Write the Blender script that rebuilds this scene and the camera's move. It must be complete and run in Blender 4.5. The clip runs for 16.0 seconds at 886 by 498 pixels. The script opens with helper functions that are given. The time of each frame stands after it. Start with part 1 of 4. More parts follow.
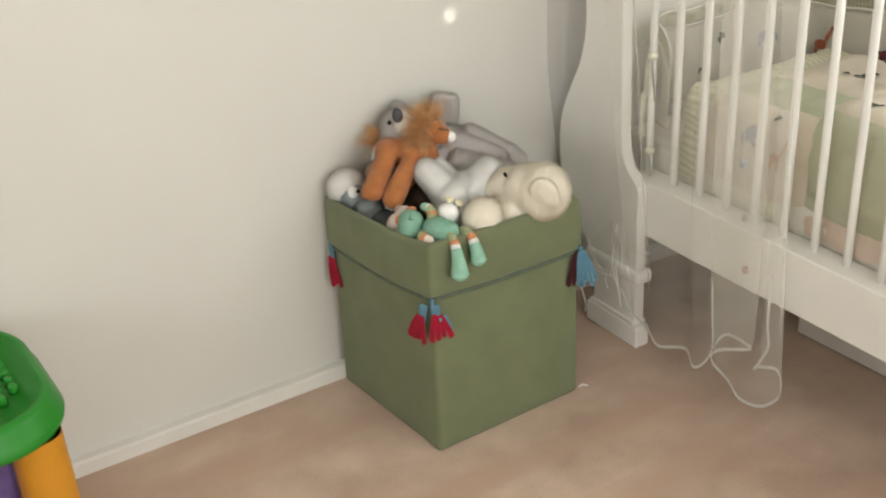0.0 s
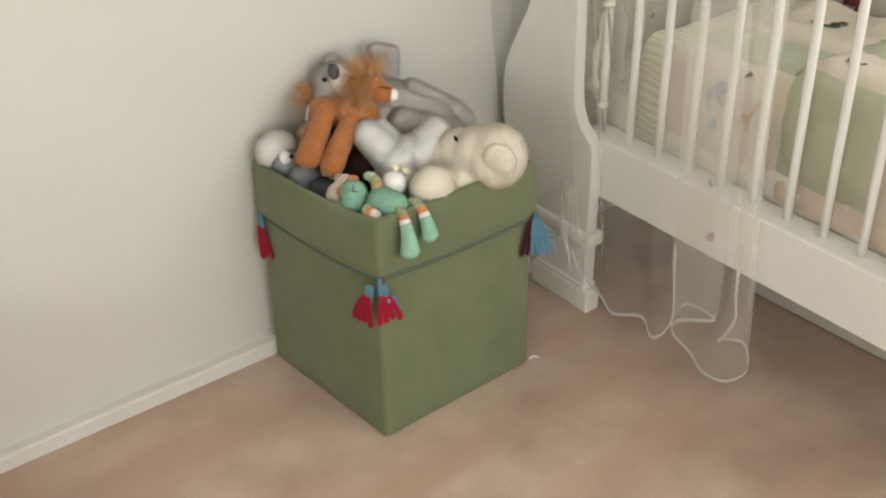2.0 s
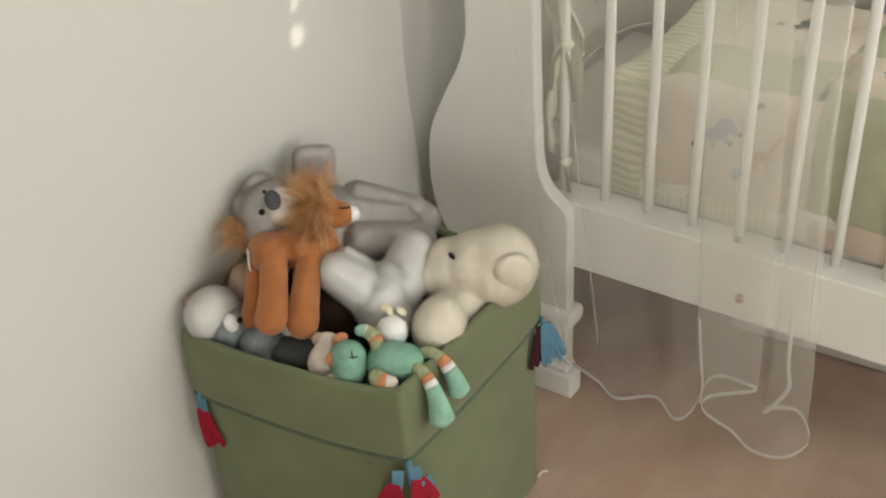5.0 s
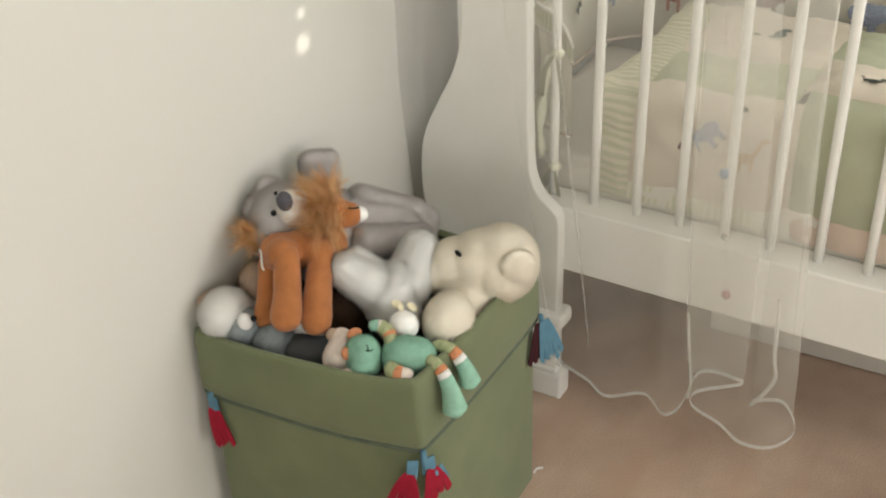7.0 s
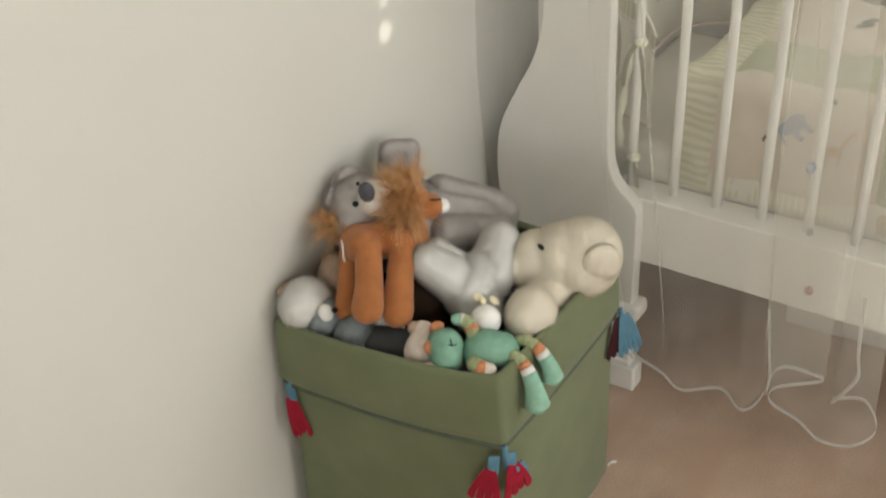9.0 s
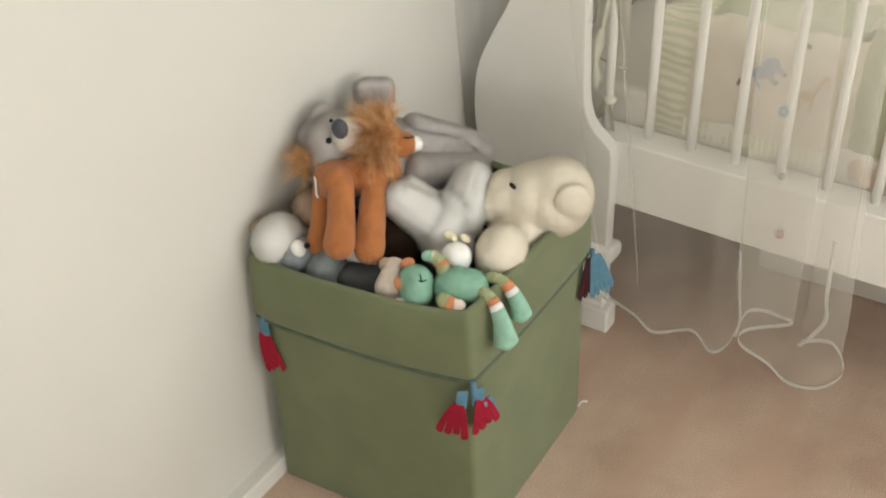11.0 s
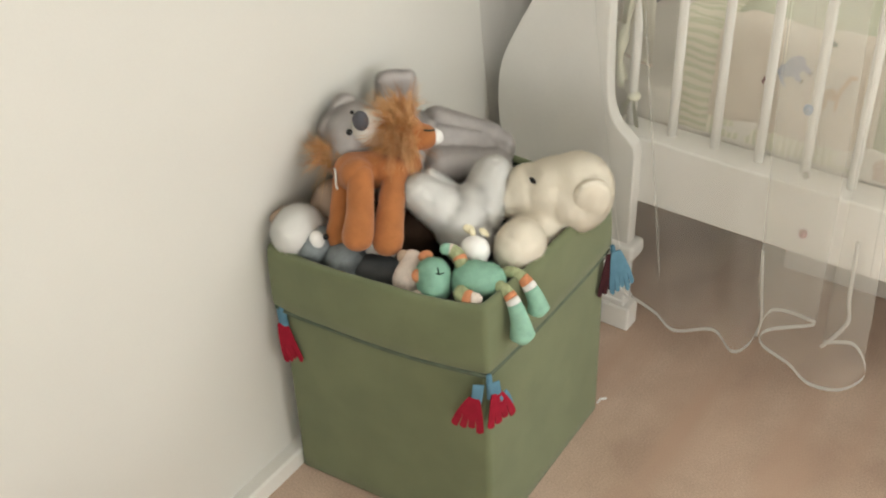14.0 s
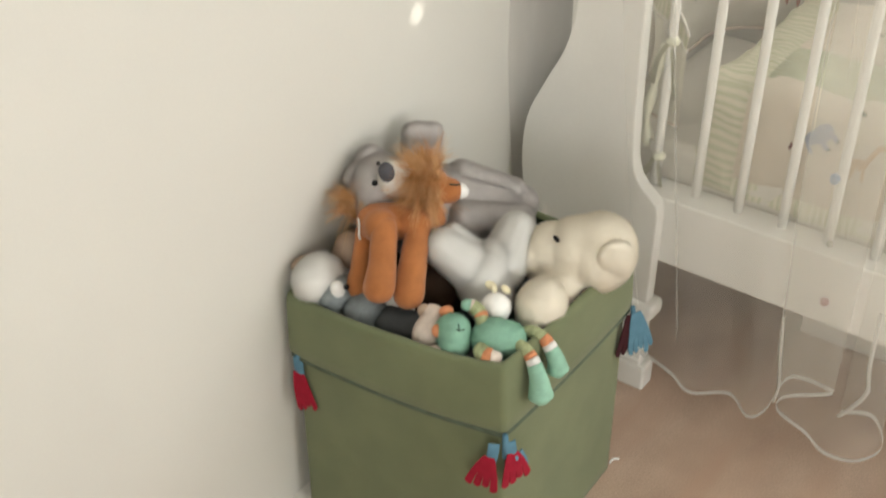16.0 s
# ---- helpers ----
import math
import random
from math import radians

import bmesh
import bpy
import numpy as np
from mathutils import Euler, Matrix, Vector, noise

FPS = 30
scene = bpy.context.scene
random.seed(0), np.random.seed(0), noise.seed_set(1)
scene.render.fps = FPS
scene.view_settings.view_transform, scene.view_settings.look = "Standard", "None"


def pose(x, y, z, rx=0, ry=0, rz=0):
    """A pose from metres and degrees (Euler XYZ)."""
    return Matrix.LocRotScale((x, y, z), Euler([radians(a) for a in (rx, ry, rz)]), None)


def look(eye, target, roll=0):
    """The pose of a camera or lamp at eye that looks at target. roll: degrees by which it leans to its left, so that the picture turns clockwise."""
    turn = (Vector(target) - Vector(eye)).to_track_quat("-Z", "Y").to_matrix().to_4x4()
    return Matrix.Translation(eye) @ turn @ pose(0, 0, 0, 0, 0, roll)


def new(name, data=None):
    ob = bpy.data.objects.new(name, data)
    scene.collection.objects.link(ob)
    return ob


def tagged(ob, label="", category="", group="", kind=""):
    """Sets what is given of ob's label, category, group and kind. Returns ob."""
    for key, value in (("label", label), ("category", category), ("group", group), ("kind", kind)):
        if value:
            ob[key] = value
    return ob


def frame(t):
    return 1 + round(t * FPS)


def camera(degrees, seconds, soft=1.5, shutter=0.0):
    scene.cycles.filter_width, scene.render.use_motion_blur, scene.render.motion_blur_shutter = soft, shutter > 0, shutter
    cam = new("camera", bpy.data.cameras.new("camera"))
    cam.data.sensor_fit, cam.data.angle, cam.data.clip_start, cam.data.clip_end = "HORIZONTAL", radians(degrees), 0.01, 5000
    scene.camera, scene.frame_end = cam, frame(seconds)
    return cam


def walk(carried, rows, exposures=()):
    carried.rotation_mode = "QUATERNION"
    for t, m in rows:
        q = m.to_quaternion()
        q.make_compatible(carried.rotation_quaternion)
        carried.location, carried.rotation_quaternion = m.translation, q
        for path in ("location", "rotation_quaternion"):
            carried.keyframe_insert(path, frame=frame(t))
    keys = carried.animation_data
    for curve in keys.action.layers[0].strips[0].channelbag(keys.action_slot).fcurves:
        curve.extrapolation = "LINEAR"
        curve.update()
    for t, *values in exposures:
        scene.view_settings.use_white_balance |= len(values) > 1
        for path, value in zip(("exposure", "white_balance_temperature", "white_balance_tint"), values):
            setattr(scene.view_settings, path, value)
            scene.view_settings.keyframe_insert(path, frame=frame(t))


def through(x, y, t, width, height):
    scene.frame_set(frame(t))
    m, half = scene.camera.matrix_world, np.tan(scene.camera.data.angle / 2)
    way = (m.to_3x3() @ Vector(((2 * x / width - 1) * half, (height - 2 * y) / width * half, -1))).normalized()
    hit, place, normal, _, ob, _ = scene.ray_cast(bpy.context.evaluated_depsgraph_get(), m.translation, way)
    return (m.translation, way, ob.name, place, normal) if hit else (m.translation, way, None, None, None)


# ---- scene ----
cam = camera(40.0, 16.0, soft=2.0, shutter=0.5)
PATH = [
    (0, (0.121, 0.074, 1.541), (1.058, 1.587, 0.628), -2.7),
    (0.5, (0.14, 0.081, 1.541), (1.095, 1.56, 0.591), -2.8),
    (1, (0.146, 0.1, 1.548), (1.115, 1.536, 0.548), -2.4),
    (1.5, (0.177, 0.202, 1.552), (1.176, 1.6, 0.528), -0.9),
    (2, (0.171, 0.348, 1.552), (1.212, 1.693, 0.499), -0.6),
    (2.5, (0.169, 0.505, 1.542), (1.323, 1.761, 0.496), -0.6),
    (3, (0.32, 0.753, 1.539), (1.488, 2.002, 0.502), -1.4),
    (3.5, (0.462, 0.926, 1.53), (1.669, 2.157, 0.516), -0.9),
    (4, (0.429, 0.95, 1.543), (1.563, 2.132, 0.396), -2.2),
    (4.2, (0.382, 0.991, 1.545), (1.564, 2.102, 0.375), -2.7),
    (6.3, (0.135, 1.133, 1.539), (1.591, 1.991, 0.47), -2.2),
    (6.5, (0.128, 1.131, 1.538), (1.591, 1.993, 0.482), -2.3),
    (7, (0.108, 1.146, 1.538), (1.543, 2.023, 0.454), -2.0),
    (7.5, (0.113, 1.161, 1.538), (1.533, 2.038, 0.436), -1.5),
    (8, (0.102, 1.186, 1.536), (1.532, 2.086, 0.464), -2.3),
    (8.5, (0.096, 1.202, 1.551), (1.524, 2.132, 0.505), -3.4),
    (9, (0.105, 1.211, 1.55), (1.483, 2.138, 0.435), -2.6),
    (9.5, (0.1, 1.218, 1.546), (1.452, 2.125, 0.385), -1.3),
    (10, (0.097, 1.201, 1.539), (1.448, 2.073, 0.351), -0.8),
    (10.2, (0.097, 1.182, 1.544), (1.438, 2.067, 0.353), -1.6),
    (12.3, (0.109, 1.164, 1.534), (1.458, 2.06, 0.36), -1.5),
    (12.5, (0.108, 1.157, 1.538), (1.457, 2.043, 0.357), -1.9),
    (13, (0.107, 1.152, 1.537), (1.439, 2.056, 0.351), -1.7),
    (13.5, (0.112, 1.147, 1.538), (1.432, 2.07, 0.353), -2.6),
    (14, (0.108, 1.156, 1.533), (1.424, 2.091, 0.352), -1.8),
    (14.5, (0.114, 1.184, 1.532), (1.424, 2.118, 0.344), -0.8),
    (15, (0.124, 1.187, 1.532), (1.409, 2.159, 0.346), -1.1),
    (15.5, (0.124, 1.181, 1.531), (1.416, 2.152, 0.353), -0.8),
    (16, (0.114, 1.19, 1.55), (1.453, 2.151, 0.417), 0.5),
]
EXPOSURES = [(0.0, -0.22), (1.0, -0.27), (2.0, -0.24), (2.5, -0.10), (3.0, -0.12), (3.5, -0.34), (4.0, -0.48), (6.5, -0.18), (8.0, -0.22), (8.5, -0.31), (9.0, -0.38), (9.5, -0.25), (10.0, -0.17), (12.5, -0.04), (16.0, -0.08)]
walk(cam, [(t, look(eye, target, roll)) for t, eye, target, roll in PATH], EXPOSURES)

# ---- light ----
world = bpy.data.worlds.new("sky")
scene.world = world
world.use_nodes = True
wn = world.node_tree.nodes
sky = wn.new("ShaderNodeTexSky")
sky.sky_type, sky.sun_disc = "NISHITA", False
sky.sun_elevation, sky.sun_rotation = radians(39), radians(135)
wn["Background"].inputs["Strength"].default_value = 0.1
world.node_tree.links.new(sky.outputs[0], wn["Background"].inputs[0])

SPOT = Vector((1.511, 2.246, 0.786))  # where the sun through the blind meets the wall
SUN_WAY = Vector((0.90, -0.90, 1.05)).normalized()  # from the wall towards the sun
sun = new("sun", bpy.data.lights.new("sun", "SUN"))
sun.data.energy, sun.data.angle, sun.data.color = 5.0, radians(0.28), (1.0, 0.93, 0.82)
sun.matrix_world = look(SPOT + 8 * SUN_WAY, SPOT)

EAST, NORTH, SOUTH, WEST, TOP = 2.52, 2.246, -2.5, -2.4, 2.5
WIN_Y, WIN_Z = (-0.10, 1.36), (0.95, 2.33)  # the window's opening in the east wall
window_light = new("window_light", bpy.data.lights.new("window_light", "AREA"))
window_light.data.shape, window_light.data.size, window_light.data.size_y = "RECTANGLE", 1.2, 1.1
window_light.data.energy, window_light.data.color = 21.0, (0.972, 0.99, 0.972)
wc = Vector((EAST - 0.03, sum(WIN_Y) / 2, sum(WIN_Z) / 2))
window_light.matrix_world = look(wc, wc + Vector((-1, 0, 0)))
FILL2_X, FILL2_Z = (-0.25, 2.45), (0.9, 2.15)  # an assumed second window, added in the unseen south wall as fill light
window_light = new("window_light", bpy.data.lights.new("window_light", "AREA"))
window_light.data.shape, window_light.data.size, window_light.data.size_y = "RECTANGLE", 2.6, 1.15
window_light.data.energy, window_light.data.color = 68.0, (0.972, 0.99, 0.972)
wc = Vector((sum(FILL2_X) / 2, SOUTH + 0.03, sum(FILL2_Z) / 2))
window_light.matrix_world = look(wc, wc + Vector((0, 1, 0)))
FILL3_Y, FILL3_Z = (-1.5, 0.7), (0.9, 2.15)  # a third, invented in the unseen west wall to brighten west-facing sides
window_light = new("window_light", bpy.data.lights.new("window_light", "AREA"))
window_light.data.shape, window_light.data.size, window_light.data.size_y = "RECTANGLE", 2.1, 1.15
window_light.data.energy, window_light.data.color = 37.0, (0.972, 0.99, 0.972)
wc = Vector((WEST + 0.03, sum(FILL3_Y) / 2, sum(FILL3_Z) / 2))
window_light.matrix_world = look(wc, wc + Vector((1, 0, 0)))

# ---- materials ----
def material(name, color, rough=0.8, vary=0.12, scale=40.0, fine=400.0, bump=0.2, sheen=0.0, metal=0.0, mottle=None, dist=0.002):
    """Principled surface with colour variation at a coarse and a fine scale, and a fine relief."""
    m = bpy.data.materials.new(name)
    m.use_nodes = True
    t = m.node_tree
    n, l = t.nodes, t.links
    p = n["Principled BSDF"]
    p.inputs["Roughness"].default_value, p.inputs["Metallic"].default_value = rough, metal
    p.inputs["Sheen Weight"].default_value = sheen
    p.inputs["Specular IOR Level"].default_value = 0.3
    co = n.new("ShaderNodeTexCoord")
    big, small = n.new("ShaderNodeTexNoise"), n.new("ShaderNodeTexNoise")
    for node, sc, det in ((big, scale, 3), (small, fine, 2)):
        node.inputs["Scale"].default_value, node.inputs["Detail"].default_value = sc, det
        l.new(co.outputs["Object"], node.inputs["Vector"])
    ramp = n.new("ShaderNodeValToRGB")
    dark = [c * (1 - vary) for c in color]
    light = [min(1, c * (1 + vary)) for c in color]
    if mottle:
        dark = mottle
    ramp.color_ramp.elements[0].position, ramp.color_ramp.elements[1].position = 0.35, 0.65
    ramp.color_ramp.elements[0].color, ramp.color_ramp.elements[1].color = (*dark, 1), (*light, 1)
    l.new(big.outputs[0], ramp.inputs[0])
    mix = n.new("ShaderNodeMix")
    mix.data_type, mix.blend_type = "RGBA", "MULTIPLY"
    mix.inputs[0].default_value = 1.0
    ramp2 = n.new("ShaderNodeValToRGB")
    ramp2.color_ramp.elements[0].position, ramp2.color_ramp.elements[1].position = 0.3, 0.7
    ramp2.color_ramp.elements[0].color = (*[1 - vary] * 3, 1)
    ramp2.color_ramp.elements[1].color = (1, 1, 1, 1)
    l.new(small.outputs[0], ramp2.inputs[0])
    l.new(ramp.outputs[0], mix.inputs[6])
    l.new(ramp2.outputs[0], mix.inputs[7])
    l.new(mix.outputs[2], p.inputs["Base Color"])
    if bump:
        b = n.new("ShaderNodeBump")
        b.inputs["Strength"].default_value, b.inputs["Distance"].default_value = bump, dist
        l.new(small.outputs[0], b.inputs["Height"])
        l.new(b.outputs[0], p.inputs["Normal"])
    return m


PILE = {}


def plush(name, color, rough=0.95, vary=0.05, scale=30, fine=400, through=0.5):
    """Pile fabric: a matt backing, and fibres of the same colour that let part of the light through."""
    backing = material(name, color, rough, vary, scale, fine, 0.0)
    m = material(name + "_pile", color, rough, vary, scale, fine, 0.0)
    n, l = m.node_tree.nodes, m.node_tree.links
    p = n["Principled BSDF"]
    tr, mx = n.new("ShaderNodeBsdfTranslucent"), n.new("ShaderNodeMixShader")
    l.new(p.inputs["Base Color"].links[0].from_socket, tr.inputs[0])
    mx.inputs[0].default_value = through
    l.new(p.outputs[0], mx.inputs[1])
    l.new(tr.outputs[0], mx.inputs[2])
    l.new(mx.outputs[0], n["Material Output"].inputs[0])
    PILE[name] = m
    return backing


def striped(name, a, b, axis, per_metre, rough=0.9, wobble=0.02):
    """Cloth with woven stripes across one axis."""
    m = material(name, a, rough, 0.05, 30, 700, 0.25)
    t = m.node_tree
    n, l = t.nodes, t.links
    co = next(x for x in n if x.type == "TEX_COORD")
    mp = n.new("ShaderNodeMapping")
    mp.inputs["Rotation"].default_value = {"x": (0, 0, 0), "y": (0, 0, radians(90)), "z": (0, radians(90), 0)}[axis]
    w = n.new("ShaderNodeTexWave")
    w.wave_type, w.bands_direction = "BANDS", "X"
    w.inputs["Scale"].default_value, w.inputs["Distortion"].default_value = per_metre * 0.314, wobble * 90
    w.inputs["Detail"].default_value = 1
    w.inputs["Detail Scale"].default_value = 0.35
    l.new(co.outputs["Object"], mp.inputs[0])
    l.new(mp.outputs[0], w.inputs[0])
    r = n.new("ShaderNodeValToRGB")
    r.color_ramp.elements[0].position, r.color_ramp.elements[1].position = 0.42, 0.58
    r.color_ramp.elements[0].color, r.color_ramp.elements[1].color = (*a, 1), (*b, 1)
    l.new(w.outputs[0], r.inputs[0])
    p = n["Principled BSDF"]
    l.new(r.outputs[0], p.inputs["Base Color"])
    return m


def sheer(name, color, open_share):
    """Fine netting: part of the light goes straight through, the rest meets white thread."""
    m = bpy.data.materials.new(name)
    m.use_nodes = True
    n, l = m.node_tree.nodes, m.node_tree.links
    n.remove(n["Principled BSDF"])
    d, tr, gap = n.new("ShaderNodeBsdfDiffuse"), n.new("ShaderNodeBsdfTranslucent"), n.new("ShaderNodeBsdfTransparent")
    d.inputs[0].default_value = tr.inputs[0].default_value = (*color, 1)
    a, b = n.new("ShaderNodeMixShader"), n.new("ShaderNodeMixShader")
    a.inputs[0].default_value = 0.4
    l.new(d.outputs[0], a.inputs[1])
    l.new(tr.outputs[0], a.inputs[2])
    b.inputs[0].default_value = open_share
    l.new(a.outputs[0], b.inputs[1])
    l.new(gap.outputs[0], b.inputs[2])
    l.new(b.outputs[0], n["Material Output"].inputs[0])
    return m


M_WALL = material("wall_paint", (0.715, 0.704, 0.655), 0.55, 0.015, 2.5, 300, 0.05)
M_CEIL = material("ceiling_paint", (0.82, 0.81, 0.78), 0.8, 0.02, 3, 200, 0.05)
M_SKIRT = material("skirting_paint", (0.80, 0.78, 0.73), 0.4, 0.03, 8, 200, 0.03)
M_CARPET = material("carpet", (0.595, 0.452, 0.347), 1.0, 0.20, 5, 300, 0.6, 0.2, mottle=(0.515, 0.368, 0.276), dist=0.0025)
t = M_CARPET.node_tree  # worn reddish streaks along the pile
skin = t.nodes["Principled BSDF"]
worn, streak, along, lay = t.nodes.new("ShaderNodeMixRGB"), t.nodes.new("ShaderNodeTexNoise"), t.nodes.new("ShaderNodeMapping"), t.nodes.new("ShaderNodeValToRGB")
along.inputs["Scale"].default_value = (1.6, 9.0, 1.0)
along.inputs["Rotation"].default_value = (0, 0, radians(8))
streak.inputs["Scale"].default_value, streak.inputs["Detail"].default_value = 1.0, 3.0
lay.color_ramp.elements[0].position, lay.color_ramp.elements[1].position = 0.50, 0.70
t.links.new(next(x for x in t.nodes if x.type == "TEX_COORD").outputs["Object"], along.inputs[0])
t.links.new(along.outputs[0], streak.inputs[0])
t.links.new(streak.outputs[0], lay.inputs[0])
t.links.new(lay.outputs[0], worn.inputs[0])
t.links.new(skin.inputs["Base Color"].links[0].from_socket, worn.inputs[1])
worn.inputs[2].default_value = (0.53, 0.365, 0.268, 1)
t.links.new(worn.outputs[0], skin.inputs["Base Color"])
M_CRIB = material("white_lacquer", (0.88, 0.865, 0.82), 0.35, 0.015, 10, 150, 0.02)
M_BOX = material("green_felt", (0.175, 0.200, 0.108), 0.95, 0.06, 14, 900, 0.25, 0.15)
M_SEAM = material("teal_cord", (0.120, 0.150, 0.105), 0.9, 0.1, 60, 700, 0.2)
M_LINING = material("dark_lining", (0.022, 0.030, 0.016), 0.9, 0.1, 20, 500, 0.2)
M_RED = material("red_felt", (0.33, 0.010, 0.030), 0.95, 0.12, 60, 900, 0.3)
M_BLUE = material("blue_felt", (0.11, 0.24, 0.33), 0.95, 0.1, 60, 900, 0.3)
M_DARKRED = material("maroon_felt", (0.05, 0.012, 0.016), 0.95, 0.1, 60, 900, 0.3)
M_LION = material("rust_velour", (0.45, 0.168, 0.054), 0.9, 0.10, 35, 700, 0.25, 0.25)
plush("ginger_fur", (0.66, 0.35, 0.13), 0.7, 0.2, 120, 900, 0.35)
M_MANE = PILE["ginger_fur"]
t = M_MANE.node_tree
geo, hair = t.nodes.new("ShaderNodeNewGeometry"), t.nodes.new("ShaderNodeValToRGB")
hair.color_ramp.elements[0].color, hair.color_ramp.elements[1].color = (0.58, 0.27, 0.095, 1), (1.0, 0.74, 0.43, 1)
t.links.new(geo.outputs["Random Per Island"], hair.inputs[0])
t.links.new(hair.outputs[0], t.nodes["Principled BSDF"].inputs["Base Color"])
M_GREY = plush("grey_plush", (0.70, 0.665, 0.645), 0.95, 0.05)
M_NOSE = material("slate_felt", (0.10, 0.10, 0.115), 0.8, 0.1, 60, 500, 0.2)
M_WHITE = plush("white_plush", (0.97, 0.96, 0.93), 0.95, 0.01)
M_MUZZLE = plush("pale_plush", (0.88, 0.85, 0.79), 0.95, 0.03)
M_CREAM = plush("cream_plush", (0.97, 0.91, 0.79), 0.95, 0.015)
M_TAN = plush("tan_plush", (0.48, 0.36, 0.27), 0.95, 0.06)
M_MINT = plush("mint_terry", (0.31, 0.55, 0.42), 0.95, 0.10, 60, 650)
M_ORANGE = material("orange_knit", (0.70, 0.30, 0.15), 0.95, 0.1, 150, 650, 0.6)
M_LIME = material("lime_knit", (0.42, 0.46, 0.26), 0.95, 0.15, 150, 650, 0.6)
M_IVORY = material("ivory_knit", (0.74, 0.64, 0.56), 0.95, 0.08, 120, 650, 0.6)
M_PENG = plush("slate_plush", (0.36, 0.40, 0.41), 0.95, 0.14, 60)
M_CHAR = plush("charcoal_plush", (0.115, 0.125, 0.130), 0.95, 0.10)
M_BROWN = plush("dark_brown_plush", (0.045, 0.025, 0.015), 0.95, 0.15)
M_BLACK = material("black_bead", (0.008, 0.008, 0.009), 0.2, 0.0, 10, 100, 0.0)
M_THREAD = material("black_thread", (0.015, 0.03, 0.025), 0.9, 0.1, 60, 500, 0.0)
M_YELLOW = material("yellow_ribbon", (0.86, 0.79, 0.56), 0.6, 0.06, 60, 500, 0.1)
M_TAG = material("white_tape", (0.82, 0.81, 0.78), 0.7, 0.03, 60, 500, 0.1)
M_NET = sheer("netting", (0.95, 0.93, 0.87), 0.805)
M_SATIN = sheer("satin_tape", (0.96, 0.95, 0.92), 0.06)
M_NET2 = sheer("netting_gathered", (0.95, 0.93, 0.90), 0.40)
M_QCREAM = material("quilt_cream", (0.70, 0.62, 0.51), 0.95, 0.05, 12, 700, 0.25)
M_QGREEN = material("quilt_green", (0.49, 0.50, 0.36), 0.95, 0.05, 12, 700, 0.25)
M_QPINK = material("quilt_hem", (0.68, 0.55, 0.45), 0.95, 0.05, 12, 700, 0.25)
M_SHEET = material("white_sheet", (0.78, 0.74, 0.66), 0.95, 0.03, 12, 700, 0.2)
M_BUMPER = material("bumper_cotton", (0.92, 0.87, 0.76), 0.95, 0.04, 9, 700, 0.2)
M_STRIPE = striped("green_stripe_z", (0.52, 0.52, 0.36), (0.66, 0.62, 0.48), "z", 62, wobble=0.045)
M_STRIPE_Y = striped("green_stripe_y", (0.64, 0.64, 0.47), (0.78, 0.74, 0.60), "y", 90)
M_STRIPE_X = striped("green_stripe_x", (0.52, 0.52, 0.36), (0.66, 0.62, 0.48), "x", 62, wobble=0.045)
M_PBLUE = material("blue_stitching", (0.36, 0.40, 0.50), 0.9, 0.2, 200, 900, 0.4)
M_PRED = material("red_stitching", (0.42, 0.13, 0.07), 0.9, 0.2, 200, 900, 0.4)
M_PDARK = material("dark_stitching", (0.07, 0.09, 0.07), 0.9, 0.25, 200, 900, 0.4)
M_PTAN = material("tan_stitching", (0.64, 0.44, 0.28), 0.9, 0.2, 200, 900, 0.4)
M_PWINE = material("wine_stitching", (0.20, 0.05, 0.06), 0.9, 0.25, 200, 900, 0.4)
M_PINK = material("pink_bead", (0.42, 0.20, 0.21), 0.4, 0.05, 50, 300, 0.0)
M_BBLUE = material("blue_bead", (0.25, 0.33, 0.46), 0.4, 0.05, 50, 300, 0.0)
M_BGREY = material("grey_bead", (0.40, 0.41, 0.36), 0.4, 0.05, 50, 300, 0.0)
M_BRED = material("red_bead", (0.20, 0.010, 0.030), 0.3, 0.05, 50, 300, 0.0)
M_GPLASTIC = material("green_plastic", (0.022, 0.235, 0.022), 0.38, 0.04, 8, 200, 0.02)
M_OPLASTIC = material("amber_plastic", (0.62, 0.27, 0.022), 0.4, 0.05, 8, 200, 0.02)
M_PPLASTIC = material("violet_plastic", (0.16, 0.11, 0.32), 0.4, 0.2, 30, 200, 0.02)
M_SLAT = material("blind_slat", (0.75, 0.73, 0.68), 0.5, 0.03, 10, 200, 0.02)
M_DRAWER = material("drawer_laminate", (0.62, 0.59, 0.54), 0.5, 0.03, 8, 200, 0.02)


# ---- building blocks ----
def mesh_of(bm, name="mesh", smooth=True):
    me = bpy.data.meshes.new(name)
    bm.to_mesh(me)
    bm.free()
    for p in me.polygons:
        p.use_smooth = smooth
    return me


def thing(name, label, category, at=(0, 0, 0), turn=0.0, group="", kind=""):
    ob = new(name)
    ob.empty_display_size = 0.05
    ob.matrix_world = pose(*at, 0, 0, turn)
    return tagged(ob, label, category, group, kind)


def part(name, shape, mat, parent=None, label="", smooth=True):
    me = shape if isinstance(shape, bpy.types.Mesh) else mesh_of(shape, name, smooth)
    if not me.materials:
        me.materials.append(mat)
    ob = new(name, me)
    if parent:
        ob.parent = parent
    if label:
        ob["label"] = label
    return ob


def structure(name, shape, mat, smooth=False, label="", category=""):
    ob = part(name, shape, mat, None, "", smooth)
    return tagged(ob, label, category, "", "structure")


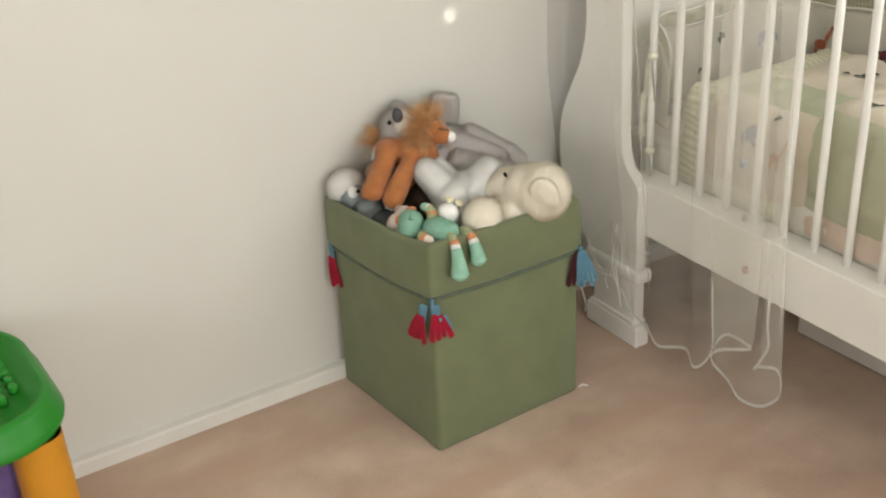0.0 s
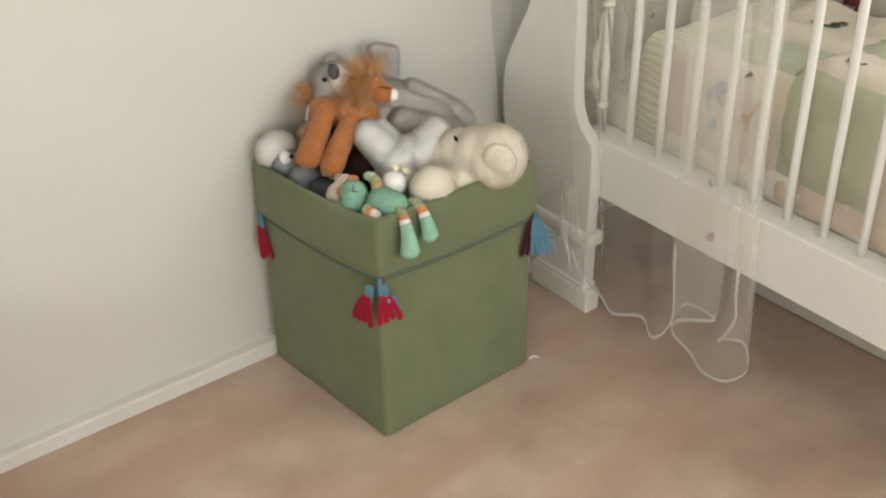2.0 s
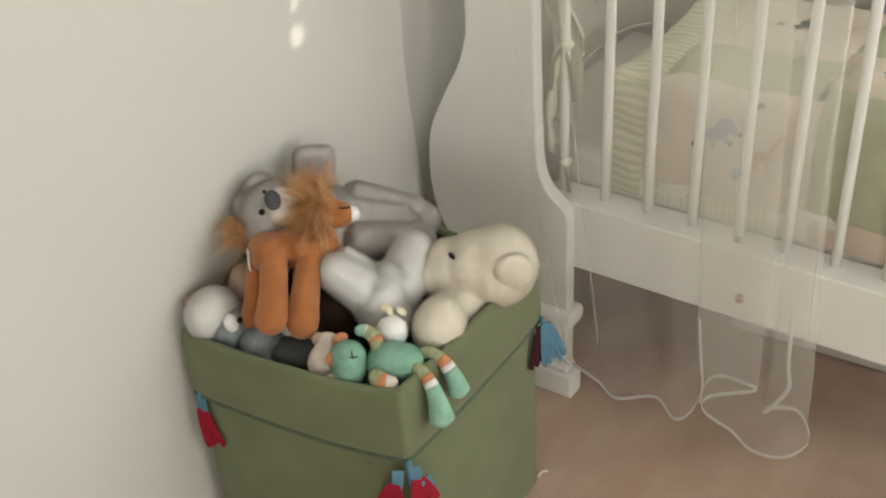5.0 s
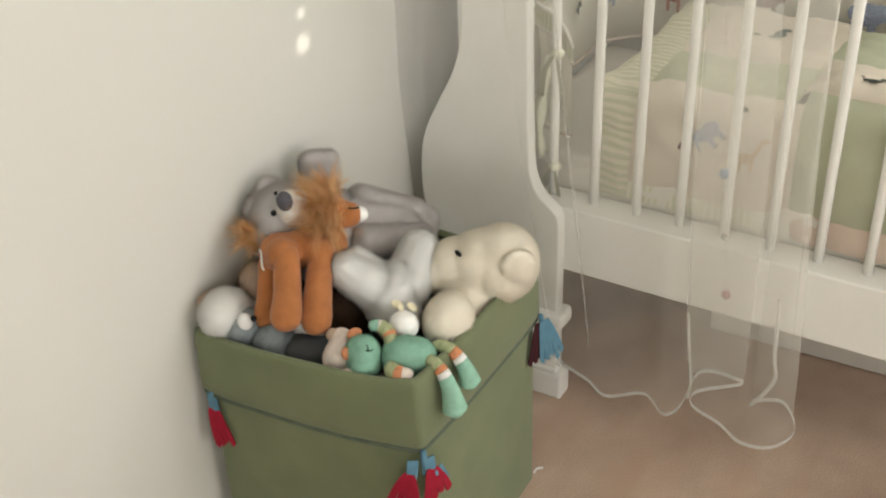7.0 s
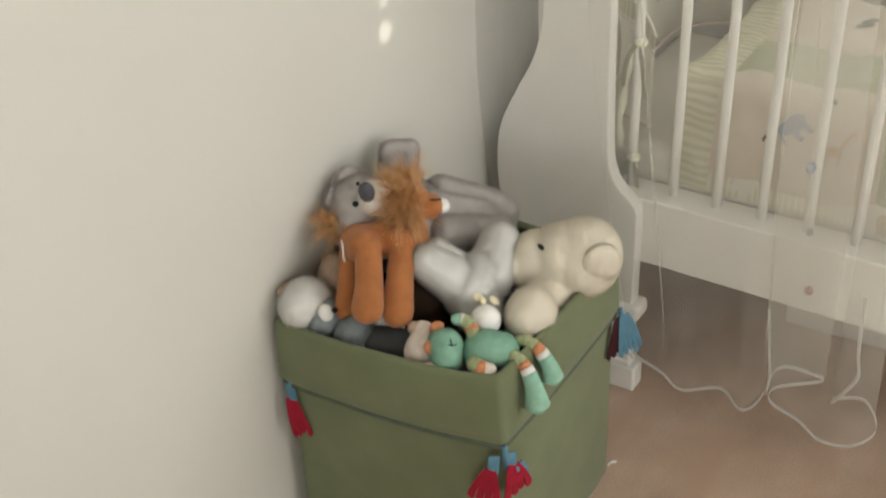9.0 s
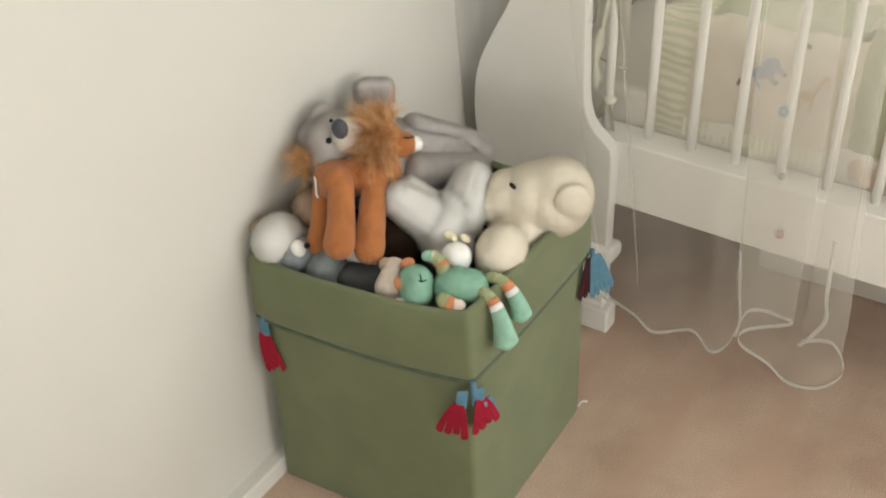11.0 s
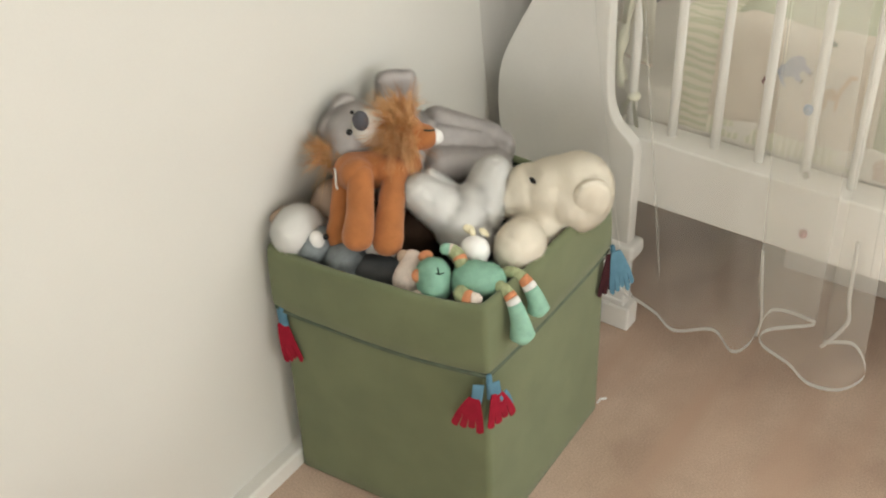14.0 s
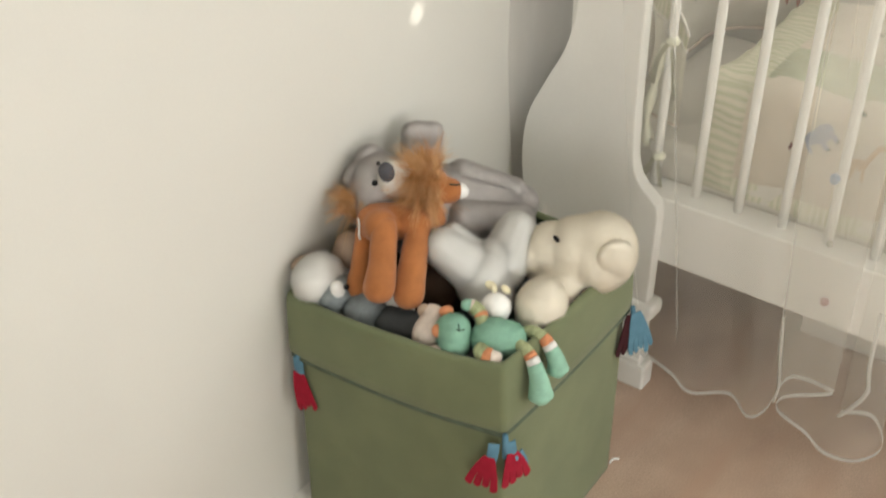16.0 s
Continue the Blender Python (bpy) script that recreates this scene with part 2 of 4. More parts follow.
def box_bm(lo, hi, bevel=0.0, seg=2):
    bm = bmesh.new()
    lo, hi = Vector(lo), Vector(hi)
    bmesh.ops.create_cube(bm, size=1.0, matrix=Matrix.Translation((lo + hi) / 2) @ Matrix.Diagonal((*(hi - lo), 1)))
    if bevel:
        bmesh.ops.bevel(bm, geom=bm.edges[:], offset=bevel, segments=seg, affect="EDGES", profile=0.5)
    return bm


def tube(bm, pts, radii, sides=8, caps=True):
    """A tube along points with a radius at each."""
    pts = [Vector(p) for p in pts]
    if not hasattr(radii, "__len__"):
        radii = [radii] * len(pts)
    rings, ref = [], None
    for i, p in enumerate(pts):
        d = (pts[min(i + 1, len(pts) - 1)] - pts[max(i - 1, 0)]).normalized()
        if ref is None:
            ref = d.orthogonal().normalized()
        ref = (ref - d * ref.dot(d)).normalized()
        side = d.cross(ref)
        rings.append([bm.verts.new(p + float(radii[i]) * (math.cos(a) * ref + math.sin(a) * side)) for a in [2 * math.pi * k / sides for k in range(sides)]])
    for a, b in zip(rings, rings[1:]):
        for k in range(sides):
            bm.faces.new((a[k], a[(k + 1) % sides], b[(k + 1) % sides], b[k]))
    if caps:
        bm.faces.new(rings[0][::-1])
        bm.faces.new(rings[-1])
    return bm


def spline(pts, n):
    """n points along a smooth curve through pts."""
    P = np.array(pts, float)
    P = np.vstack([2 * P[0] - P[1], P, 2 * P[-1] - P[-2]])
    out = []
    for t in np.linspace(0, len(pts) - 1 - 1e-6, n):
        i, f = int(t), t - int(t)
        a, b, c, d = P[i:i + 4]
        out.append(0.5 * (2 * b + (c - a) * f + (2 * a - 5 * b + 4 * c - d) * f ** 2 + (3 * b - a - 3 * c + d) * f ** 3))
    return np.array(out)


def ball(bm, c, r, sub=2, rot=None):
    r = r if hasattr(r, "__len__") else (r, r, r)
    m = Matrix.Translation(c)
    if rot:
        m = m @ Euler([radians(a) for a in rot]).to_matrix().to_4x4()
    bmesh.ops.create_icosphere(bm, subdivisions=sub, radius=1.0, matrix=m @ Matrix.Diagonal((*r, 1)))
    return bm


def limb(bm, a, b, ra, rb, n=7):
    a, b = Vector(a), Vector(b)
    for i in range(n):
        f = i / (n - 1)
        ball(bm, a.lerp(b, f), ra + (rb - ra) * f)
    return bm


def merged(bm, voxel=0.0045, smooth=5, lumps=0.0):
    """One skin over overlapping forms, slightly lumpy like stuffing."""
    ob = new("form", mesh_of(bm))
    r = ob.modifiers.new("r", "REMESH")
    r.mode, r.voxel_size = "VOXEL", voxel
    s = ob.modifiers.new("s", "SMOOTH")
    s.factor, s.iterations = 0.5, smooth
    me = bpy.data.meshes.new_from_object(ob.evaluated_get(bpy.context.evaluated_depsgraph_get()))
    old = ob.data
    bpy.data.objects.remove(ob)
    bpy.data.meshes.remove(old)
    if lumps:
        for v in me.vertices:
            v.co += v.normal * (noise.noise(v.co * 45) * lumps + noise.noise(v.co * 130) * lumps * 0.5)
    for p in me.polygons:
        p.use_smooth = True
    return me


def furred(me, per_m2, length, width, comb=(0, 0, -0.3), stray=0.5, seed=1, mat=None):
    """The mesh with short pile on it: thin blades, shaded like the skin beneath."""
    rng = np.random.default_rng(seed)
    nv = len(me.vertices)
    co, no = np.empty(nv * 3), np.empty(nv * 3)
    me.vertices.foreach_get("co", co)
    me.vertices.foreach_get("normal", no)
    co, no = co.reshape(-1, 3), no.reshape(-1, 3)
    me.calc_loop_triangles()
    tri = np.empty(len(me.loop_triangles) * 3, int)
    me.loop_triangles.foreach_get("vertices", tri)
    tri = tri.reshape(-1, 3)
    a, b, c = co[tri[:, 0]], co[tri[:, 1]], co[tri[:, 2]]
    area = np.linalg.norm(np.cross(b - a, c - a), axis=1) / 2
    k = int(area.sum() * per_m2)
    pick = rng.choice(len(tri), k, p=area / area.sum())
    u = rng.random((k, 2))
    u[u.sum(1) > 1] = 1 - u[u.sum(1) > 1]
    w = np.column_stack([1 - u.sum(1), u])[..., None]
    root = (np.stack([a[pick], b[pick], c[pick]], 1) * w).sum(1)
    nor = (np.stack([no[tri[pick, j]] for j in range(3)], 1) * w).sum(1)
    nor /= np.linalg.norm(nor, axis=1, keepdims=True) + 1e-9
    way = nor + np.array(comb) * 0.6 + rng.normal(0, stray * 0.8, (k, 3))
    way /= np.linalg.norm(way, axis=1, keepdims=True)
    side = np.cross(way, rng.normal(0, 1, (k, 3)))
    side /= np.linalg.norm(side, axis=1, keepdims=True) + 1e-9
    ln = length * rng.uniform(0.5, 1.25, (k, 1))
    turned = np.cross(side, way) @ np.array([-0.65, -0.50, 0.57]) < 0  # every blade shows its face to the open room
    side[turned] *= -1
    root = root - nor * 0.001
    V = np.stack([root - side * width / 2, root + side * width / 2, root + way * ln], 1).reshape(-1, 3)
    faces = [tuple(p.vertices) for p in me.polygons] + [(nv + 3 * i, nv + 3 * i + 1, nv + 3 * i + 2) for i in range(k)]
    out = bpy.data.meshes.new("pile")
    out.from_pydata(np.vstack([co, V]).tolist(), [], faces)
    out.materials.append(mat)
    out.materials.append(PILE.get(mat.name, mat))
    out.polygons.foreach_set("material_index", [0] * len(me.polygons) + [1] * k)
    soft = nor + rng.normal(0, 0.06, (k, 3))
    N = np.vstack([no, np.repeat(soft, 3, 0)])
    N /= np.linalg.norm(N, axis=1, keepdims=True) + 1e-9
    for p in out.polygons:
        p.use_smooth = True
    out.normals_split_custom_set_from_vertices(N.tolist())
    bpy.data.meshes.remove(me)
    return out


def locks(centre, radius, avoid, count, length, width, per_lock, droop, lean, seed=1, seg=7, bare=0.45):
    """Shaggy hair on a ball: fine wavy strands that run together into pointed tufts; a tuft shares one root."""
    rng = np.random.default_rng(seed)
    V, F = [], []
    done = 0
    while done < count:
        d = Vector(rng.normal(0, 1, 3)).normalized()
        if avoid and d.dot(avoid) > bare or d.z < -0.8:
            continue
        done += 1
        sweep = noise.noise_vector(d * 2.2 + Vector((seed, 3, 7))) * 0.9
        way = (d + sweep * 0.7 + Vector(rng.normal(0, 0.28, 3)) + Vector(lean)).normalized()
        bend = sweep * 1.5 + Vector(rng.normal(0, 0.65, 3)) + Vector((0, 0, -droop))
        L = length * rng.uniform(0.6, 1.2)
        root = centre + d * radius
        heart = len(V)
        V.append(root - d * 0.003)
        for s in range(per_lock):
            off = Vector(rng.normal(0, 0.0040, 3))
            turn = bend + Vector(rng.normal(0, 0.25, 3))
            wave = Vector(rng.normal(0, 0.0007, 3))
            side = way.cross(Vector(rng.normal(0, 1, 3))).normalized()
            l = L * rng.uniform(0.75, 1.1)
            stray = rng.uniform(0.3, 1.0)
            base = len(V)
            for i in range(seg + 1):
                f = i / seg
                p = root + off * (1 - (1 - stray) * f) + way * l * f + turn * l * f * f * 0.5 + wave * math.sin(f * 5)
                h = side * width * (1 - 0.8 * f) / 2
                V += [p - h, p + h]
            F.append((heart, base, base + 1))
            F += [(base + 2 * i, base + 2 * i + 1, base + 2 * i + 3, base + 2 * i + 2) for i in range(seg)]
    me = bpy.data.meshes.new("hair")
    me.from_pydata([tuple(v) for v in V], [], F)
    for p in me.polygons:
        p.use_smooth = True
    return me


def grid(bm, rows):
    """Faces over a grid of points."""
    vs = [[bm.verts.new(p) for p in row] for row in rows]
    for a, b in zip(vs, vs[1:]):
        for i in range(len(a) - 1):
            bm.faces.new((a[i], a[i + 1], b[i + 1], b[i]))
    return bm


def plate(bm, outline, lo, hi, axis=0):
    """A flat board from a 2D outline, between lo and hi along an axis (0: x, outline in y and z)."""
    put = {0: lambda p, h: (h, p[0], p[1]), 1: lambda p, h: (p[0], h, p[1]), 2: lambda p, h: (p[0], p[1], h)}[axis]
    a = [bm.verts.new(put(p, lo)) for p in outline]
    b = [bm.verts.new(put(p, hi)) for p in outline]
    n = len(a)
    bm.faces.new(a)
    bm.faces.new(b[::-1])
    for i in range(n):
        bm.faces.new((a[i], b[i], b[(i + 1) % n], a[(i + 1) % n]))
    bmesh.ops.recalc_face_normals(bm, faces=bm.faces[:])
    return bm


# ---- room ----
structure("floor", box_bm((WEST - 0.1, SOUTH - 0.1, -0.1), (EAST + 0.1, NORTH + 0.1, 0.0)), M_CARPET, label="beige wall-to-wall carpet with faint reddish stains", category="floor")
structure("wall_north", box_bm((WEST - 0.1, NORTH, -0.1), (EAST + 0.1, NORTH + 0.1, TOP)), M_WALL, label="plain off-white painted wall behind the toy box", category="wall")
structure("ceiling", box_bm((WEST - 0.1, SOUTH - 0.1, TOP), (EAST + 0.1, NORTH + 0.1, TOP + 0.1)), M_CEIL, label="plain white ceiling", category="ceiling")
east = bmesh.new()
for lo, hi in (((SOUTH, -0.1), (WIN_Y[0], TOP)), ((WIN_Y[1], -0.1), (NORTH, TOP)), ((WIN_Y[0], -0.1), (WIN_Y[1], WIN_Z[0])), ((WIN_Y[0], WIN_Z[1]), (WIN_Y[1], TOP))):
    piece = box_bm((EAST, lo[0], lo[1]), (EAST + 0.1, hi[0], hi[1]))
    me_piece = mesh_of(piece)
    east.from_mesh(me_piece)
    bpy.data.meshes.remove(me_piece)
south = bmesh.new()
for lo, hi in (((WEST - 0.1, -0.1), (FILL2_X[0], TOP)), ((FILL2_X[1], -0.1), (EAST + 0.1, TOP)), ((FILL2_X[0], -0.1), (FILL2_X[1], FILL2_Z[0])), ((FILL2_X[0], FILL2_Z[1]), (FILL2_X[1], TOP))):
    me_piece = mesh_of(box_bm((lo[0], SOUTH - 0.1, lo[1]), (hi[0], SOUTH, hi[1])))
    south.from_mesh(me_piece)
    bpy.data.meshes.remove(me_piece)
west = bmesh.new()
for lo, hi in (((SOUTH, -0.1), (FILL3_Y[0], TOP)), ((FILL3_Y[1], -0.1), (NORTH, TOP)), ((FILL3_Y[0], -0.1), (FILL3_Y[1], FILL3_Z[0])), ((FILL3_Y[0], FILL3_Z[1]), (FILL3_Y[1], TOP))):
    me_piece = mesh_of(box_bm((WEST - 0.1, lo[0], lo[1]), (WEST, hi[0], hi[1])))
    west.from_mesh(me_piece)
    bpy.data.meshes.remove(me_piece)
structure("wall_west", west, M_WALL, label="off-white painted wall with an added, unseen window opening", category="wall")
structure("wall_south", south, M_WALL, label="off-white painted wall with an added, unseen window opening", category="wall")
structure("wall_east", east, M_WALL, label="off-white painted wall with the window", category="wall")
sk = bmesh.new()
plate(sk, [(0, 0), (-0.026, 0), (-0.026, 0.030), (-0.022, 0.034), (0, 0.034)], WEST, EAST, 0)
baseboard = structure("baseboard", sk, M_SKIRT, label="low white skirting board along the wall", category="skirting board")
baseboard.location = (0, NORTH, 0)
sk = bmesh.new()
plate(sk, [(0, 0), (-0.026, 0), (-0.026, 0.030), (-0.022, 0.034), (0, 0.034)], SOUTH, NORTH - 0.0265, 1)
baseboard = structure("baseboard", sk, M_SKIRT, label="low white skirting board along the wall", category="skirting board")
baseboard.location = (EAST, 0, 0)

# window with a closed blind, whose cord holes let dots of sun through
win = tagged(new("window_1"), "white window behind a closed venetian blind", "window", "", "structure")
for lo, hi in (((WIN_Y[0], WIN_Z[0]), (WIN_Y[1], WIN_Z[0] + 0.05)), ((WIN_Y[0], WIN_Z[1] - 0.05), (WIN_Y[1], WIN_Z[1])),
               ((WIN_Y[0], WIN_Z[0] + 0.05), (WIN_Y[0] + 0.05, WIN_Z[1] - 0.05)), ((WIN_Y[1] - 0.05, WIN_Z[0] + 0.05), (WIN_Y[1], WIN_Z[1] - 0.05))):
    part("window_frame", box_bm((EAST + 0.03, *lo), (EAST + 0.08, *hi), 0.003), M_CRIB, win, smooth=False)
# assumed window built round the south fill lamp, out of view
win = tagged(new("fill_window_2"), "unseen window with pale roller shade, added for fill light", "window", "", "structure")
part("roller_shade", box_bm((FILL2_X[0], SOUTH - 0.06, FILL2_Z[0]), (FILL2_X[1], SOUTH - 0.057, FILL2_Z[1])), M_SHEET, win, smooth=False)
for lo, hi in (((FILL2_X[0], FILL2_Z[0]), (FILL2_X[1], FILL2_Z[0] + 0.05)), ((FILL2_X[0], FILL2_Z[1] - 0.05), (FILL2_X[1], FILL2_Z[1]))):
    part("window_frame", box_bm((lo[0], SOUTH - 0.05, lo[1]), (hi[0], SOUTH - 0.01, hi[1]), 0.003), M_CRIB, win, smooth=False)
# made-up window round the west fill lamp, never in view
win = tagged(new("fill_window_3"), "unseen window with pale roller shade, added for fill light", "window", "", "structure")
part("roller_shade", box_bm((WEST - 0.06, FILL3_Y[0], FILL3_Z[0]), (WEST - 0.057, FILL3_Y[1], FILL3_Z[1])), M_SHEET, win, smooth=False)
for z0, z1 in ((FILL3_Z[0], FILL3_Z[0] + 0.05), (FILL3_Z[1] - 0.05, FILL3_Z[1])):
    part("window_frame", box_bm((WEST - 0.05, FILL3_Y[0], z0), (WEST - 0.01, FILL3_Y[1], z1), 0.003), M_CRIB, win, smooth=False)
blind = thing("venetian_blind", "closed white venetian blind with cord holes", "blind", (EAST + 0.012, 0, 0))
BLIND_X = EAST + 0.012
reach = (BLIND_X - SPOT.x) / SUN_WAY.x
HOLE_Y, HOLE_Z = SPOT.y + reach * SUN_WAY.y, SPOT.z + reach * SUN_WAY.z
holes = {0: (0.034, 0.034), 1: (0.019, 0.018), 2: (0.029, 0.025), 3: (0.029, 0.025), 4: (0.029, 0.025), -1: (0.010, 0.010)}
z = HOLE_Z
while z - 0.049 > WIN_Z[0]:
    z -= 0.049
while z < WIN_Z[1] + 0.02:
    k = round((z - HOLE_Z) / 0.049)
    hw, hh = holes.get(k, (0.0, 0.0))
    bm = bmesh.new()
    y0, y1, z0, z1 = WIN_Y[0] - 0.02, WIN_Y[1] + 0.02, z - {0: 0.0295, 1: 0.0205}.get(k, 0.0255), z + {0: 0.0295, -1: 0.0205}.get(k, 0.0255)
    if hw:
        ring = [(hw * math.cos(a) / 2, hh * math.sin(a) / 2) for a in [math.pi - 2 * math.pi * i / 16 for i in range(16)]]
        ring = [(HOLE_Y - dx * SUN_WAY.y / SUN_WAY.x, z + dz - dx * SUN_WAY.z / SUN_WAY.x) for dx, dz in ring]
        rim = []
        for i in range(16):
            a = 2 * math.pi * i / 16
            a = math.pi - a
            c, s = math.cos(a), math.sin(a)
            m = max(abs(c), abs(s))
            rim.append((HOLE_Y + 0.02 * c / m, (z1 if s > 0 else z0) * abs(s) / m + z * (1 - abs(s) / m)))
        vi, vo = [bm.verts.new((0, *p)) for p in ring], [bm.verts.new((0, *p)) for p in rim]
        for i in range(16):
            bm.faces.new((vi[i], vi[(i + 1) % 16], vo[(i + 1) % 16], vo[i]))
        for a, b in ((y0, HOLE_Y - 0.02), (HOLE_Y + 0.02, y1)):
            bm.faces.new([bm.verts.new((0, *p)) for p in ((a, z0), (b, z0), (b, z1), (a, z1))])
    else:
        bm.faces.new([bm.verts.new((0, *p)) for p in ((y0, z0), (y1, z0), (y1, z1), (y0, z1))])
    slat = part("slat", bm, M_SLAT, blind, smooth=False)
    slat.location = (0.0015 * (k % 2), 0, 0)
    z += 0.049
part("head_rail", box_bm((-0.012, WIN_Y[0] - 0.03, WIN_Z[1] + 0.02), (0.02, WIN_Y[1] + 0.03, WIN_Z[1] + 0.06), 0.003), M_SLAT, blind, smooth=False)

# ---- toy box ----
BOX_W, BOX_D = 0.374, 0.370
BOX_TURN = 1.9
box_near = Vector((1.191, 1.850, 0))
box_mid = box_near + Matrix.Rotation(radians(BOX_TURN), 3, "Z") @ Vector((BOX_W / 2, BOX_D / 2, 0))
toy_box = thing("toy_box", "square olive-green felt toy box with folded-over cuff, full of plush toys", "toy box", box_mid, BOX_TURN)


def box_ring(z, off, per_side=14, radius=0.009, bulge=1.0):
    """The box's outline at a height, set off outwards; the sides belly out near the top."""
    w, d = BOX_W / 2 + off, BOX_D / 2 + off
    out = []
    f = (z / 0.475) ** 2
    for k in range(4):
        ax, ay = [(-1, -1), (1, -1), (1, 1), (-1, 1)][k]
        for j in range(5):
            a = math.pi + k * math.pi / 2 + j * math.pi / 8
            out.append((ax * (w - radius) + radius * math.cos(a), ay * (d - radius) + radius * math.sin(a)))
        bx, by = [(1, -1), (1, 1), (-1, 1), (-1, -1)][k]
        p0, p1 = Vector(out[-1]), Vector((bx * (w - radius), by * (d - radius)))
        nrm = [Vector((0, -1)), Vector((1, 0)), Vector((0, 1)), Vector((-1, 0))][k]
        p1 = p1 + nrm * radius
        belly = [0.006, 0.004, -0.003, 0.020][k] * bulge * f
        for j in range(1, per_side):
            t = j / per_side
            out.append(tuple(p0.lerp(p1, t) + nrm * belly * math.sin(math.pi * t) ** 0.7))
    lean = []  # the soft walls sag back towards the corner of the room
    for x, y in out:
        u, v = x / BOX_W + 0.5, y / BOX_D + 0.5
        lean.append((x - 0.012 * v * (1 - u) + f * bulge * (0.010 * (1 - u) * (1 - v) + 0.002 * (1 - u) * v), y + f * bulge * (0.018 * (1 - u) * (1 - v) + 0.004 * u * (1 - v) + 0.012 * v)))
    return lean


def loft(levels, cap=False, wobble=0.0, tilt=0.0):
    """Rings of the box's outline; tilt lifts the cuff's lower edge at the near corner and drops it by the wall."""
    bm = bmesh.new()
    rows = []
    for z, off in levels:
        ring = box_ring(z, off)
        row = []
        for x, y in ring:
            near, wall, far = (math.exp(-((x - cx * BOX_W / 2) ** 2 + (y - cy * BOX_D / 2) ** 2) / 0.018) for cx, cy in ((-1, -1), (-1, 1), (1, 1)))
            rim = max(0.0, z - 0.36) / 0.115
            dz = rim * (-0.001 * near - 0.010 * wall + 0.004 * far) + tilt * max(0.0, 1 - rim) * (0.006 * near - 0.006 * wall)
            row.append(bm.verts.new((x, y, z + dz + wobble * noise.noise(Vector((x * 9, y * 9, z * 5))))))
        rows.append(row)
    n = len(rows[0])
    for a, b in zip(rows, rows[1:]):
        for i in range(n):
            bm.faces.new((a[i], a[(i + 1) % n], b[(i + 1) % n], b[i]))
    if cap:
        bm.faces.new(rows[0][::-1])
    return bm


part("body", loft([(0.0, -0.003), (0.004, 0.0)] + [(0.03 + 0.03 * i, 0.0) for i in range(12)] + [(0.40, 0.0)], True), M_BOX, toy_box)
part("cuff", loft([(0.3595, 0.0015), (0.3590, 0.0055), (0.3625, 0.0080), (0.385, 0.0080), (0.42, 0.007), (0.455, 0.006), (0.470, 0.004), (0.4765, -0.001), (0.475, -0.006), (0.468, -0.010), (0.45, -0.012)], wobble=0.003, tilt=1.0), M_BOX, toy_box, "folded-over green felt cuff")
part("seam_cord", loft([(0.3475, 0.0), (0.3485, 0.0036), (0.3525, 0.0072), (0.3565, 0.0062), (0.3592, 0.001)], wobble=0.003, tilt=1.0), M_SEAM, toy_box, "dark teal cord under the cuff")
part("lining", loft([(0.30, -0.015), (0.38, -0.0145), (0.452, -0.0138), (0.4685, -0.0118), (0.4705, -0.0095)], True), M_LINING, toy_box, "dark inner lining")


def felt_hand(mat, spread, length, fingers, flip=1):
    """A hand-shaped felt fringe hanging down from the origin, facing -y."""
    bm = bmesh.new()
    w0, palm = 0.008, length * 0.52
    half = math.tan(radians(spread)) * length
    def at(u, v):  # u across -1..1, v down 0..1
        return Vector((u * (w0 + (half - w0) * min(1.0, v * 1.05) ** 0.8), -0.002 - 0.004 * math.sin(v * 3) * (1 - u * u * 0.5), -length * v * (1 - 0.10 * u * u)))
    rows = [[at(-1 + 2 * i / (fingers * 2), v) for i in range(fingers * 2 + 1)] for v in (0, 0.15, 0.3, 0.42, 0.52)]
    grid(bm, rows)
    for k in range(fingers):
        a, b, c = -1 + 2 * k / fingers, -1 + 2 * (k + 0.5) / fingers, -1 + 2 * (k + 1) / fingers
        tip = 1.0 - 0.08 * ((k * 7) % 3)
        strip = []
        for v in (0.52, 0.68, 0.84, tip):
            g = 0.16 * (c - a) * (v - 0.45)
            strip.append([at(a + g, v), at(b, v), at(c - g, v)])
        strip.append([at(a + (c - a) * 0.3, tip + 0.04), at(b, tip + 0.055), at(c - (c - a) * 0.3, tip + 0.04)])
        grid(bm, strip)
    bmesh.ops.remove_doubles(bm, verts=bm.verts[:], dist=0.0002)
    bmesh.ops.solidify(bm, geom=bm.faces[:], thickness=0.002)
    return bm


def hang(name, bm, mat, parent, label, at, rz, rx=0.0, ry=0.0):
    ob = part(name, bm, mat, parent, label, smooth=False)
    ob.matrix_local = pose(*at, rx, ry, rz)
    return ob


hw, hd = BOX_W / 2, BOX_D / 2


def tassel(at, rz, pieces):
    knot = part("tassel", tube(bmesh.new(), [(0, 0, 0.012), (0, -0.003, 0.0), (0, -0.004, -0.03)], [0.004, 0.005, 0.004], 6), M_BLUE, toy_box, "hand-shaped felt tassel on a blue tab")
    knot.matrix_local = pose(*at, 0, 0, rz)
    for mat, label, off, ry, rx, spread, ln, n, turn in pieces:
        hang("felt_fringe", felt_hand(mat, spread, ln, n), mat, knot, label, off, turn, rx, ry)


